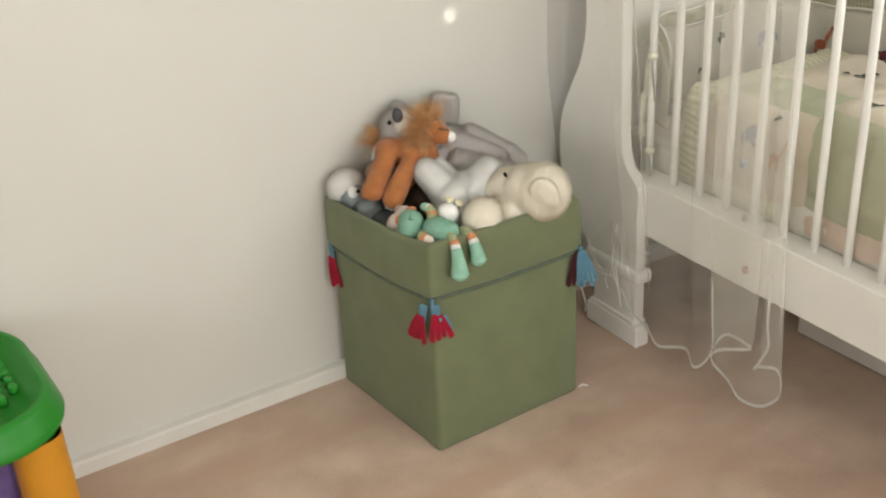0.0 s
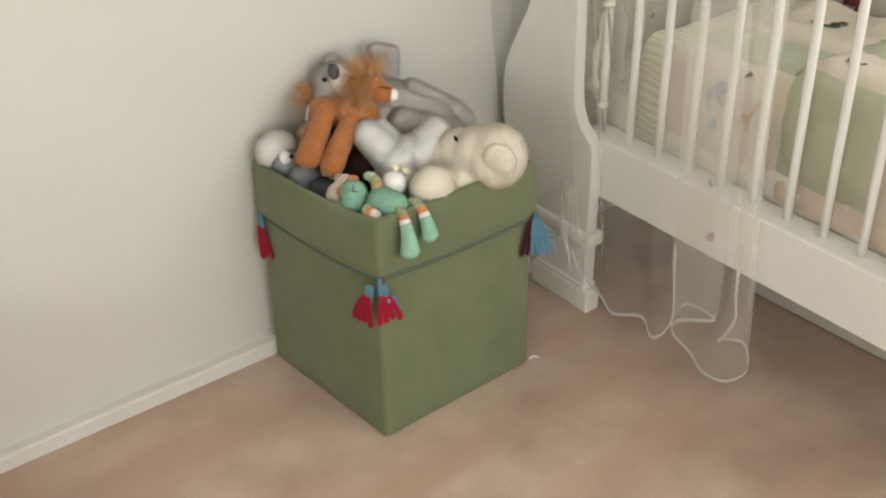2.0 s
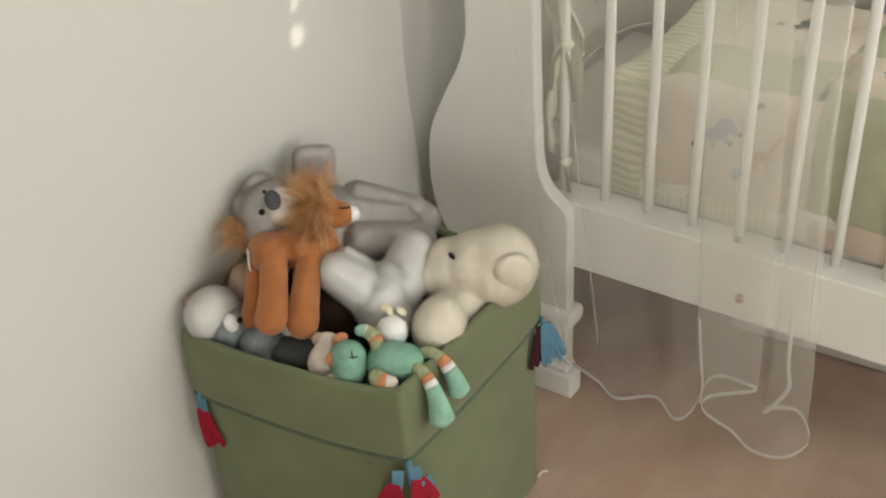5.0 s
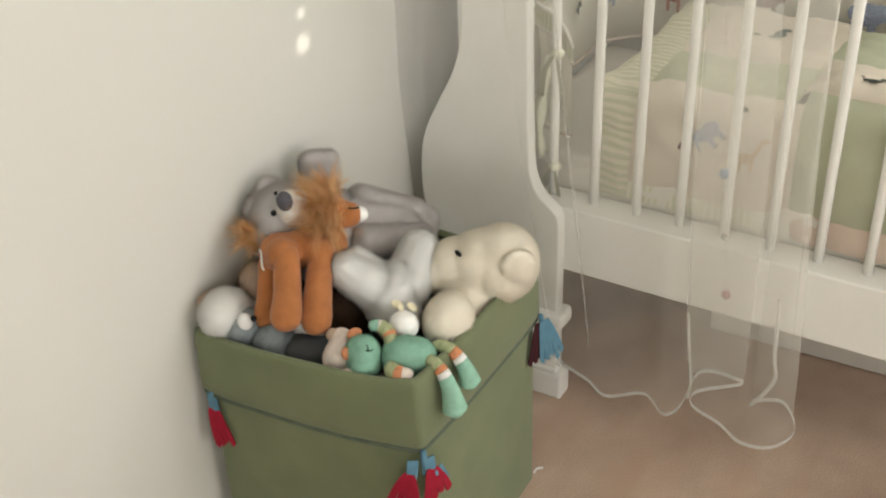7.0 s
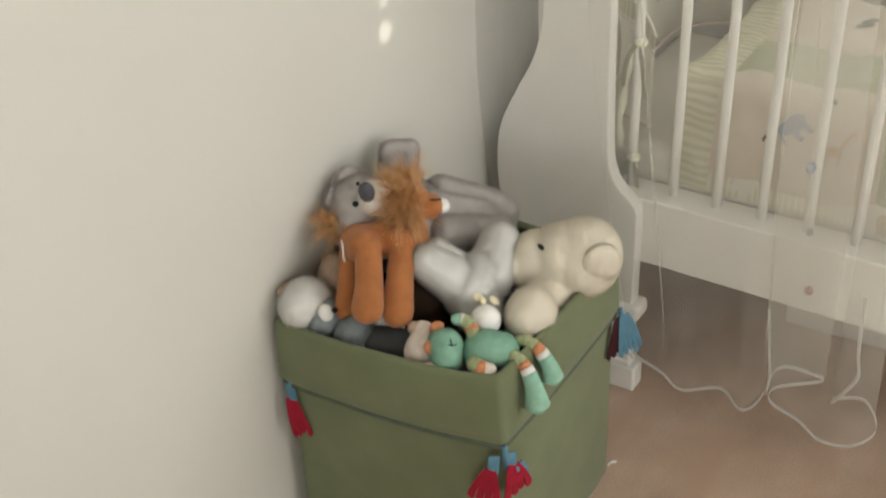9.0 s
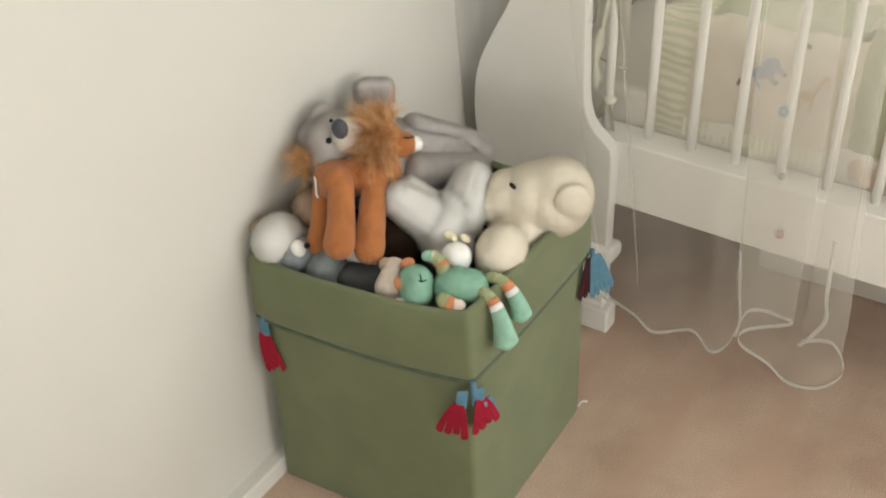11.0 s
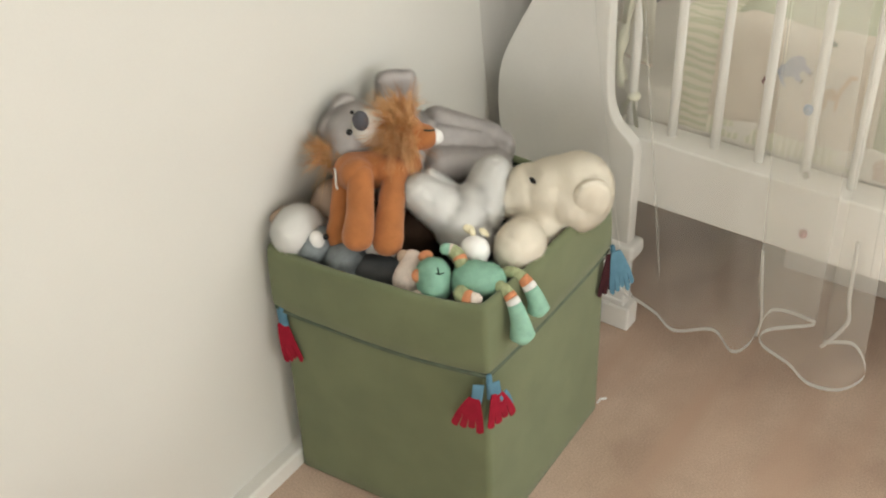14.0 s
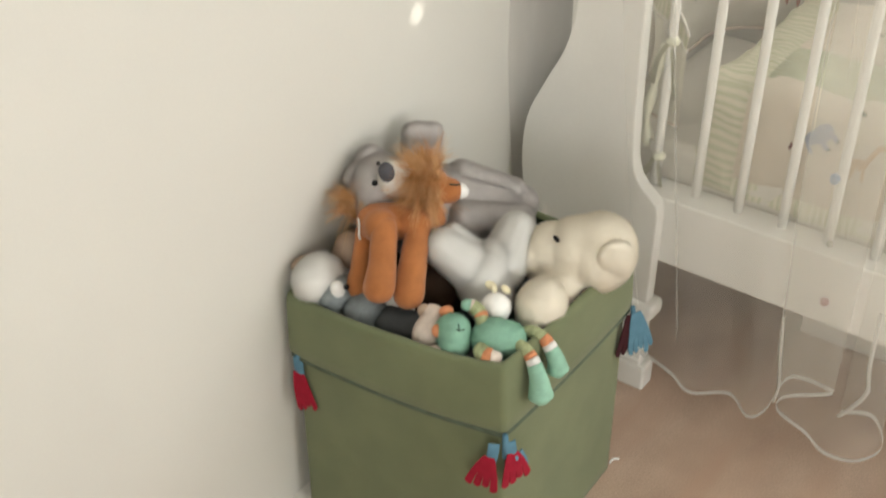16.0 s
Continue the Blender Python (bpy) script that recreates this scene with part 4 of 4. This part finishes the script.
part("bed_base", box_bm((1.885, 2 * mid_y - 2.11, 0.300), (2.40, 2.11, 0.318), 0.002), M_CRIB, crib, smooth=False)

mattress = thing("crib_mattress", "thin crib mattress in a white fitted sheet", "mattress", (0, 0, 0))
part("pad", box_bm((1.892, 0.80, 0.320), (2.395, 2.112, 0.478), 0.025, 4), M_SHEET, mattress)


def animal(kind):
    """Flat stitched animal shapes as ellipses and strokes: centre, half sizes, turn."""
    return {
        "elephant": [(0, 0, 0.021, 0.014, 0), (0.019, 0.004, 0.011, 0.010, 0), (0.031, -0.006, 0.003, 0.011, 15), (-0.012, -0.016, 0.005, 0.009, 0), (0.008, -0.016, 0.005, 0.009, 0), (0.014, 0.006, 0.007, 0.009, 0)],
        "giraffe": [(0, 0, 0.013, 0.009, 0), (0.015, 0.018, 0.004, 0.018, -25), (0.025, 0.034, 0.007, 0.004, 0), (-0.008, -0.014, 0.003, 0.011, 0), (0.009, -0.014, 0.003, 0.011, 0)],
        "zebra": [(0, 0, 0.018, 0.008, 8), (0.019, 0.010, 0.006, 0.009, 20), (-0.012, -0.010, 0.003, 0.008, 0), (0.010, -0.009, 0.003, 0.008, 0), (-0.020, 0.004, 0.006, 0.002, -30)],
        "toes": [(-0.012, -0.025, 0.005, 0.0022, 0), (0.008, -0.025, 0.005, 0.0022, 0)],
        "leaf": [(0, 0, 0.011, 0.004, 40), (0.003, 0.003, 0.010, 0.003, -40), (-0.002, -0.004, 0.009, 0.003, 90)],
        "monkey": [(0, 0, 0.008, 0.012, 15), (0.004, 0.014, 0.007, 0.006, 0), (-0.006, -0.014, 0.006, 0.004, 30)],
    }[kind]


def print_on(parent, kind, mat, origin, across, up, size=1.0, mirrored=False):
    origin, across, up = Vector(origin), Vector(across).normalized(), Vector(up).normalized()
    n = across.cross(up).normalized()
    bm = bmesh.new()
    for j, (cx, cy, a, b, rot) in enumerate(animal(kind)):
        if mirrored:
            cx, rot = -cx, -rot
        c, s = math.cos(radians(rot)), math.sin(radians(rot))
        ring = []
        for k in range(14):
            t = 2 * math.pi * k / 14
            x, y = a * math.cos(t), b * math.sin(t)
            q = ((cx + x * c - y * s) * size, (cy + x * s + y * c) * size)
            ring.append(bm.verts.new(origin + across * q[0] + up * q[1] + n * (0.0006 * j)))
        mid = bm.verts.new(origin + across * cx * size + up * cy * size + n * (0.0015 + 0.0006 * j))
        for k in range(14):
            bm.faces.new((ring[k], ring[(k + 1) % 14], mid))
    return part("animal_patch", bm, mat, parent, "stitched animal figure")


# padded bumper round the inside: along the crib's end, round the corner, along the far bars
def bumper_plan(d):
    """Plan point and inward direction at a distance along the bumper."""
    r, y0, x0, x1 = 0.13, 2.092, 1.897, 2.395
    if d < r * math.pi / 2:
        a = d / r
        return Vector((x0 + r - r * math.cos(a), y0 - r + r * math.sin(a), 0)), Vector((math.cos(a), -math.sin(a), 0))
    d -= r * math.pi / 2
    straight = x1 - x0 - 2 * r
    if d < straight:
        return Vector((x0 + r + d, y0, 0)), Vector((0, -1, 0))
    d -= straight
    if d < r * math.pi / 2:
        a = d / r
        return Vector((x1 - r + r * math.sin(a), y0 - r + r * math.cos(a), 0)), Vector((-math.sin(a), -math.cos(a), 0))
    d -= r * math.pi / 2
    return Vector((x1, y0 - r - d, 0)), Vector((-1, 0, 0))


BUMP_L, BUMP_D0, BUMP_Z0 = 1.75, 0.0, 0.512


def bumper_top(d):
    return 0.732 + 0.025 * min(1, max(0, (d - 0.46) / 0.3)) - 0.05 * max(0, 1 - d / 0.06) ** 2 + 0.006 * math.sin(d * 17)


bumper = thing("crib_bumper", "padded cream crib bumper with stitched animals and striped top band", "crib bumper", (0, 0, 0))
for pname, f0, f1, m in (("panel", 0.0, 0.83, M_BUMPER), ("striped_band", 0.83, 1.0, M_STRIPE_Y)):
    rows = []
    for j in range(15):
        row = []
        for i in range(141):
            d = BUMP_D0 + (BUMP_L - BUMP_D0) * i / 140
            p, n = bumper_plan(d)
            f = f0 + (f1 - f0) * j / 14
            z = BUMP_Z0 + (bumper_top(d) - BUMP_Z0) * f
            puff = (0.018 if pname == "panel" else 0.009) * math.sin(math.pi * j / 14) ** 0.5 * min(1, 12 * (d - BUMP_D0))
            puff += 0.004 * noise.noise(Vector((d * 14, f * 4, 3))) + 0.003 * math.sin(d * 60) * f
            row.append(p + n * puff + Vector((0, 0, z)))
        rows.append(row)
    bm = grid(bmesh.new(), rows)
    bmesh.ops.solidify(bm, geom=bm.faces[:], thickness=0.010)
    part(pname, bm, m, bumper)
    for row, mat in ((rows[0], M_QPINK if pname == "panel" else M_SHEET), (rows[-1], M_SHEET)):
        if pname == "panel" and row is rows[-1]:
            continue
        part("piping", tube(bmesh.new(), [p + bumper_plan(BUMP_D0 + (BUMP_L - BUMP_D0) * i / 140)[1] * 0.003 for i, p in enumerate(row)], 0.0035, 8), mat, bumper)
for kind, mat, d, z, s in (("monkey", M_PTAN, 0.055, 0.655, 1.2), ("leaf", M_PDARK, 0.333, 0.648, 1.3), ("elephant", M_PBLUE, 0.482, 0.622, 1.0), ("leaf", M_PDARK, 0.27, 0.580, 0.7), ("giraffe", M_PRED, 0.650, 0.612, 1.35),
                          ("zebra", M_PWINE, 0.843, 0.632, 1.4), ("elephant", M_PBLUE, 1.033, 0.640, 1.7), ("zebra", M_PWINE, 1.245, 0.638, 1.4), ("giraffe", M_PRED, 1.40, 0.62, 1.2)):
    p, n = bumper_plan(d)
    q, _ = bumper_plan(d + 0.01)
    print_on(bumper, kind, mat, p + n * 0.0215 + Vector((0, 0, z)), q - p, (0, 0, 1), s)
M_LIME2 = material("pale_green_cotton", (0.80, 0.80, 0.64), 0.95, 0.05, 40, 600, 0.2)
# ties at the bar by the end board
for z in (0.47, 0.69):
    tie = thing("bumper_tie", "pale green fabric tie knotted round the crib bar", "tie", (1.856, BAR_1, z))
    tie["group"] = "bumper ties"
    if z < 0.5:
        part("rolled_hem", tube(bmesh.new(), spline([(0.004, 0.024, 0.01), (0.0, 0.030, 0.07), (0.002, 0.022, 0.14), (0.0, 0.012, 0.21)], 16), [0.008 + 0.003 * math.sin(i * 1.1) for i in range(16)], 10), M_LIME2, tie, "rolled pale green fabric edge")
    part("knot", ball(bmesh.new(), (-0.004, -0.004, 0), (0.013, 0.012, 0.009), 2), M_LIME2, tie)
    for k, (dy, dz) in enumerate(((0.024, -0.085), (-0.018, -0.10), (0.012, 0.03))):
        P = spline([(-0.008, 0, 0), (-0.012, dy * 0.7, dz * 0.4), (-0.008, dy, dz)], 8)
        bm = grid(bmesh.new(), [[Vector(p) + Vector((0.001 * k, -0.005, 0)), Vector(p) + Vector((0.003, 0.005, 0))] for p in P])
        bmesh.ops.solidify(bm, geom=bm.faces[:], thickness=0.001)
        part("ribbon_end", bm, M_SHEET if k == 2 else M_LIME2, tie)


# quilt: front drop against the bars, then back over the mattress
def quilt_at(y, s):
    hump = 1 / (1 + math.exp((y - 1.545) / 0.018))
    H = 0.222 + 0.052 * hump - 0.020 * min(1.0, max(0.0, (y - 1.78) / 0.08)) + 0.006 * math.sin(y * 21)
    r = 0.045
    nz = noise.noise(Vector((y * 9, s * 9, 1.7))) * 0.012 + noise.noise(Vector((y * 26, s * 22, 5.1))) * 0.008 + noise.noise(Vector((y * 60, s * 45, 9.0))) * 0.004
    lean = 0.022 * (s / H) if s < H else 0.022
    fold = max(0.0, s - H + 0.02)
    y -= 0.26 * fold * math.exp(-fold / 0.12) * min(1.0, max(0.0, (y - 1.70) / 0.15))
    if s < H - r:
        p, n = Vector((1.888 + lean, y, 0.418 + s)), Vector((-1, 0, 0))
    elif s < H - r + r * math.pi / 2:
        a = (s - H + r) / r
        p, n = Vector((1.888 + lean + r * (1 - math.cos(a)), y, 0.418 + H - r + r * math.sin(a))), Vector((-math.cos(a), 0, math.sin(a)))
    else:
        t = s - (H - r + r * math.pi / 2)
        p, n = Vector((1.888 + lean + r + t, y, 0.418 + H - 0.02 * t - 0.03 * hump * min(1, t / 0.2))), Vector((0, 0, 1))
    return p + n * nz, n


quilt = thing("crib_quilt", "rumpled patchwork quilt in cream and pale green with stitched animals", "quilt", (0, 0, 0))


def patch(y0, y1, s0, s1, mat, puff=0.010):
    nu, nv = max(4, int(abs(y1 - y0) / 0.012)), max(4, int((s1 - s0) / 0.012))
    rows = []
    for j in range(nv + 1):
        row = []
        for i in range(nu + 1):
            u, v = i / nu, j / nv
            p, n = quilt_at(y0 + (y1 - y0) * u, s0 + (s1 - s0) * v)
            row.append(p + n * puff * (math.sin(math.pi * u) * math.sin(math.pi * v)) ** 0.4)
        rows.append(row)
    return part("patch", grid(bmesh.new(), rows), mat, quilt)


SE = 0.62
patch(1.920, 1.845, 0.0, 0.20, M_STRIPE, 0.006)
patch(1.920, 1.845, 0.20, 0.40, M_STRIPE_X, 0.006)
patch(1.920, 1.845, 0.40, SE, M_STRIPE_X, 0.006)
patch(1.845, 1.560, 0.035, 0.238, M_QCREAM)
patch(1.845, 1.560, 0.0, 0.035, M_STRIPE_Y, 0.003)
patch(1.845, 1.575, 0.238, 0.375, M_QGREEN)
patch(1.845, 1.575, 0.375, SE, M_QCREAM)
patch(1.560, 1.345, 0.05, 0.262, M_QGREEN)
patch(1.560, 1.345, 0.0, 0.05, M_QPINK, 0.004)
patch(1.575, 1.345, 0.262, 0.42, M_QCREAM)
patch(1.575, 1.345, 0.42, SE, M_QGREEN)
patch(1.345, 1.10, 0.05, 0.262, M_QCREAM)
patch(1.345, 1.10, 0.0, 0.05, M_QPINK, 0.004)
patch(1.345, 1.10, 0.262, 0.42, M_QGREEN)
patch(1.345, 1.10, 0.42, SE, M_QCREAM)
patch(1.10, 0.88, 0.0, SE, M_STRIPE_X, 0.006)
for kind, mat, y, s, sz in (("elephant", M_PBLUE, 1.705, 0.168, 1.05), ("toes", M_PDARK, 1.705, 0.168, 1.05), ("giraffe", M_PTAN, 1.636, 0.135, 1.1), ("leaf", M_PWINE, 1.752, 0.130, 0.6), ("leaf", M_PDARK, 1.655, 0.205, 0.8), ("monkey", M_PDARK, 1.69, 0.50, 1.4), ("leaf", M_PDARK, 1.73, 0.48, 0.8), ("zebra", M_PDARK, 1.47, 0.296, 0.8), ("zebra", M_PDARK, 1.24, 0.16, 1.7), ("monkey", M_PRED, 1.20, 0.10, 1.3)):
    p, n = quilt_at(y, s)
    q, _ = quilt_at(y, s + 0.02)
    across, rise = Vector((0, -1, 0)), (q - p).normalized()
    tumbled = kind in ("elephant", "toes")  # head down, feet to the side
    if tumbled:
        across, rise = across * 0.6 + rise * 0.8, rise * 0.6 - across * 0.8
        p = p + n * 0.006
    print_on(quilt, kind, mat, p + n * 0.0125, across, rise, sz, tumbled)

# drawer below
drawer = thing("storage_drawer", "plain pale under-bed storage drawer on the carpet", "drawer", (2.15, 1.30, 0.0), 2.0)
part("body", box_bm((0.012, -0.50, 0.0), (0.25, 0.43, 0.17), 0.003), M_DRAWER, drawer, smooth=False)
part("front_panel", box_bm((0.0, -0.51, 0.004), (0.0118, 0.44, 0.19), 0.003), M_DRAWER, drawer, smooth=False)

# ---- canopy netting ----
canopy = thing("crib_canopy", "sheer white netting with white satin hem hanging over the crib", "canopy", (0, 0, 0))
HEM = [(1.905, 1.772, 0.100), (1.850, 1.765, 0.088), (1.808, 1.760, 0.069), (1.740, 1.775, 0.090), (1.695, 1.757, 0.074), (1.667, 1.765, 0.098), (1.645, 1.792, 0.165),
       (1.580, 1.797, 0.170), (1.572, 1.790, 0.166), (1.641, 1.772, 0.136), (1.644, 1.762, 0.110), (1.590, 1.756, 0.094), (1.548, 1.750, 0.073), (1.495, 1.756, 0.080), (1.464, 1.774, 0.116), (1.495, 1.797, 0.150), (1.548, 1.797, 0.134)]


def drape(hem_pts, n, top_z, top_of, sway=0.003, seed=0.0):
    """Rows of a hanging cloth, from its hem curve up to a gathered top."""
    P = spline(hem_pts, n)
    rows = []
    for j in range(26):
        f = (j / 25) ** 1.3
        row = []
        for i, (y, x, z0) in enumerate(P):
            z = z0 + (top_z - z0) * f
            tx, ty = top_of(i / (n - 1))
            low = min(1.0, z / 1.12)
            rise = min(1.0, max(0.0, z - z0 - 0.01) / 0.10)
            u = i / (n - 1)
            pleat = 2 * math.pi * 9 * u + 1.3 * math.sin(9 * u + seed) + 0.9 * z
            y, x = y + 0.0105 * (0.75 + 0.5 * math.sin(23 * u)) * math.sin(pleat) * rise, x + 0.004 * math.cos(pleat) * rise
            py = y + (1.62 + (y - 1.62) * (1.62 if y > 1.62 else 0.74) - y) * low + 0.010 * math.sin(4 * z + y * 30) * low
            px = x + 0.003 * math.sin(6 * z + y * 60 + seed) + 0.005 * math.sin(y * 110 + 1.5 * z + 2 * math.sin(y * 37)) * min(1.0, max(0.0, z - 0.12) / 0.4)
            if z > 1.12:
                g = (z - 1.12) / (top_z - 1.12)
                g = g * g * (3 - 2 * g)
                px, py = px + (tx - px) * g, py + (ty - py) * g
            stop = 1.806 - 0.029 * min(1.0, max(0.0, (py - 1.875) / 0.03))
            row.append((min(px, stop) if z < 1.12 else px, py, z))
        rows.append(row)
    return rows


def ring_top(u):
    a = 2 * math.pi * (0.45 + 0.25 * u)
    return 2.12 + 0.14 * math.cos(a), 1.52 + 0.14 * math.sin(a)


rows = drape(HEM, 420, 2.05, ring_top)
part("netting", grid(bmesh.new(), rows), M_NET, canopy)


def satin(points, width, lift=(0, 0, 1)):
    """A flat tape along a curve, standing up from it, with a little thickness."""
    pts = [Vector(p) for p in points]
    bm = grid(bmesh.new(), [[p + Vector(lift) * width * k + Vector((-0.005 - 0.0025 * (1 - 4 * k * k), 0, 0)) for p in pts] for k in (-0.5, -0.25, 0.0, 0.25, 0.5)])
    bmesh.ops.solidify(bm, geom=bm.faces[:], thickness=0.0016)
    return bm


part("satin_hem", satin(spline([(x, y, z + 0.003) for y, x, z in HEM], 160), 0.0082), M_SATIN, canopy, "white satin hem tape")
edge = spline([(1.786, 1.548, 0.134), (1.783, 1.530, 0.165), (1.780, 1.511, 0.212), (1.780, 1.517, 0.255), (1.782, 1.521, 0.33), (1.785, 1.524, 0.37)], 30)
part("satin_hem", satin(edge, 0.0078, (0, 0.9, 0.3)), M_SATIN, canopy, "white satin hem tape")
fold = spline([(1.772, 1.658, 0.118), (1.770, 1.654, 0.160), (1.772, 1.662, 0.22), (1.776, 1.672, 0.30)], 20)
part("satin_hem", satin(fold, 0.0050, (0, 0.98, 0)), M_SATIN, canopy, "white satin hem tape")
# gathered end lying over the foot of the end board
LEFT = [(2.075, 1.770, 0.235), (2.040, 1.764, 0.195), (2.015, 1.771, 0.170), (1.985, 1.762, 0.178), (1.975, 1.768, 0.262), (1.968, 1.760, 0.200), (1.955, 1.768, 0.135), (1.940, 1.762, 0.165), (1.925, 1.768, 0.112), (1.905, 1.770, 0.100)]
P = spline(LEFT, 80)
rows2 = [[(x + (0.003 * math.sin(j + y * 200)), y + (1.975 - y) * 0.8 * j / 11, z + (0.31 - z) * (j / 11) ** 1.2) for y, x, z in P] for j in range(12)]
part("netting", grid(bmesh.new(), rows2), M_NET, canopy)
part("satin_hem", satin(rows2[0], 0.0070), M_SATIN, canopy, "white satin hem tape")
for pts in ([(1.770, 1.995, 0.275), (1.765, 1.990, 0.22), (1.764, 2.010, 0.16), (1.766, 2.002, 0.13)], [(1.764, 2.055, 0.175), (1.762, 2.02, 0.165), (1.764, 1.985, 0.172)], [(1.766, 1.975, 0.20), (1.762, 1.960, 0.15), (1.764, 1.952, 0.105)],
            [(1.790, 2.125, 0.17), (1.775, 2.118, 0.11), (1.780, 2.10, 0.045), (1.778, 2.098, 0.02)]):
    bm = tube(bmesh.new(), spline(pts, 16), 0.0020, 8)
    part("satin_tie", bm, M_TAG, canopy, "loose white satin tie")
# gathered drape between crib and wall
rows3 = []
for j in range(24):
    z = 0.33 + (2.0 - 0.33) * j / 23
    wide = 0.06 + 0.04 * min(1.0, max(0.0, (z - 0.33) / 0.6))
    x0 = 1.812 - 0.036 * min(1.0, (z - 0.33) / 0.27)
    rows3.append([(x0 + wide * i / 40, 2.2455 - 1.75 * wide * i / 40 + 0.003 * math.sin(i * 0.55 + z * 1.5) * min(1, i / 8), z) for i in range(41)])
part("netting", grid(bmesh.new(), rows3), M_NET2, canopy, "grey gathered netting against the wall")
# bead string
STR = [(1.812, 1.600, 0.20), (1.812, 1.622, 0.327), (1.812, 1.635, 0.440), (1.812, 1.649, 0.558), (1.812, 1.655, 0.70), (1.812, 1.657, 0.86), (1.77, 1.656, 1.05), (1.90, 1.60, 1.5), (2.08, 1.56, 2.04)]
string = thing("bead_string", "thin thread with coloured beads hanging in front of the crib bars", "bead string", (0, 0, 0))
part("thread", tube(bmesh.new(), [(1.812 - 0.050 * min(1.0, max(0.0, (z - 0.62) / 0.25)), y, z) if z < 1.1 else (x, y, z) for x, y, z in spline(STR[1:], 60)], 0.0005, 5), M_IVORY, string)
for (x, y, z), mat, r in ((STR[1], M_PINK, 0.0075), (STR[2], M_BGREY, 0.0060), (STR[3], M_BBLUE, 0.0085), ((1.762, 1.658, 0.979), M_BRED, 0.0085)):
    part("bead", ball(bmesh.new(), (x, y, z), (r, r, r * 1.15), 3), mat, string)
hoop = [(2.12 + 0.14 * math.cos(a), 1.52 + 0.14 * math.sin(a), 2.05) for a in [2 * math.pi * i / 32 for i in range(33)]]
part("hoop", tube(bmesh.new(), hoop, 0.004, 8, False), M_CRIB, canopy)
part("cord", tube(bmesh.new(), [(2.12, 1.66, 2.05), (2.12, 1.52, 2.2), (2.12, 1.38, 2.05), (2.12, 1.52, 2.2), (2.12, 1.52, 2.5)], 0.002, 6), M_TAG, canopy)

# ---- scrap and play table ----
scrap = tagged(part("paper_scrap", tube(bmesh.new(), spline([(1.572, 1.866, 0.003), (1.582, 1.864, 0.007), (1.592, 1.858, 0.003)], 8), 0.0022, 6), M_TAG), "tiny curl of white paper on the carpet", "paper scrap")

TX, TY, TZ, TR = 0.280, 2.022, 0.420, 0.205
play = thing("play_table", "green-topped plastic toy block table with amber legs", "play table", (TX, TY, 0.0))


def rounded(r, corner, n=8, z=0.0):
    out = []
    for k in range(4):
        for j in range(n + 1):
            a = k * math.pi / 2 + j * math.pi / 2 / n
            cx, cy = [(1, 1), (-1, 1), (-1, -1), (1, -1)][k]
            out.append((cx * (r - corner) + corner * math.cos(a), cy * (r - corner) + corner * math.sin(a), z))
    return out


def stacked(levels, caps=(True, True)):
    bm = bmesh.new()
    rows = [[bm.verts.new(p) for p in rounded(r, c, 8, z)] for r, c, z in levels]
    n = len(rows[0])
    for a, b in zip(rows, rows[1:]):
        for i in range(n):
            bm.faces.new((a[i], a[(i + 1) % n], b[(i + 1) % n], b[i]))
    if caps[0]:
        bm.faces.new(rows[0][::-1])
    if caps[1]:
        bm.faces.new(rows[-1])
    return bm


R = TR
part("top", stacked([(R - 0.006, 0.130, TZ - 0.060), (R, 0.135, TZ - 0.056), (R + 0.002, 0.135, TZ - 0.044), (R - 0.004, 0.131, TZ - 0.036), (R - 0.012, 0.125, TZ - 0.010), (R - 0.018, 0.120, TZ - 0.002), (R - 0.026, 0.113, TZ), (R - 0.030, 0.109, TZ - 0.002), (R - 0.034, 0.105, TZ - 0.008)]), M_GPLASTIC, play, "bright green plastic top")
for i in range(11):
    for j in range(11):
        x, y = -0.130 + 0.026 * i, -0.130 + 0.026 * j
        if abs(x) + abs(y) > 0.225:
            continue
        part("stud", tube(bmesh.new(), [(x, y, TZ - 0.009), (x, y, TZ + 0.007), (x, y, TZ + 0.009)], [0.0085, 0.008, 0.006], 12), M_GPLASTIC, play)
for k in range(4):
    cx, cy = [(1, 1), (-1, 1), (-1, -1), (1, -1)][k]
    bm = bmesh.new()
    rows = []
    for z, w, off in ((TZ - 0.058, 0.046, 0.138), (0.15, 0.050, 0.142), (0.02, 0.054, 0.146), (0.0, 0.052, 0.146)):
        rows.append([bm.verts.new((cx * off + w * math.cos(a) * (1 if abs(math.cos(a)) < 0.9 else 0.95), cy * off + w * math.sin(a), z)) for a in [2 * math.pi * i / 20 for i in range(20)]])
    for a, b in zip(rows, rows[1:]):
        for i in range(20):
            bm.faces.new((a[i], b[i], b[(i + 1) % 20], a[(i + 1) % 20]))
    bm.faces.new(rows[-1][::-1])
    part("leg", bm, M_OPLASTIC, play, "amber plastic leg")
part("tray", box_bm((-0.10, -0.10, 0.10), (0.10, 0.10, TZ - 0.062), 0.01), M_PPLASTIC, play, "violet plastic bin", smooth=False)
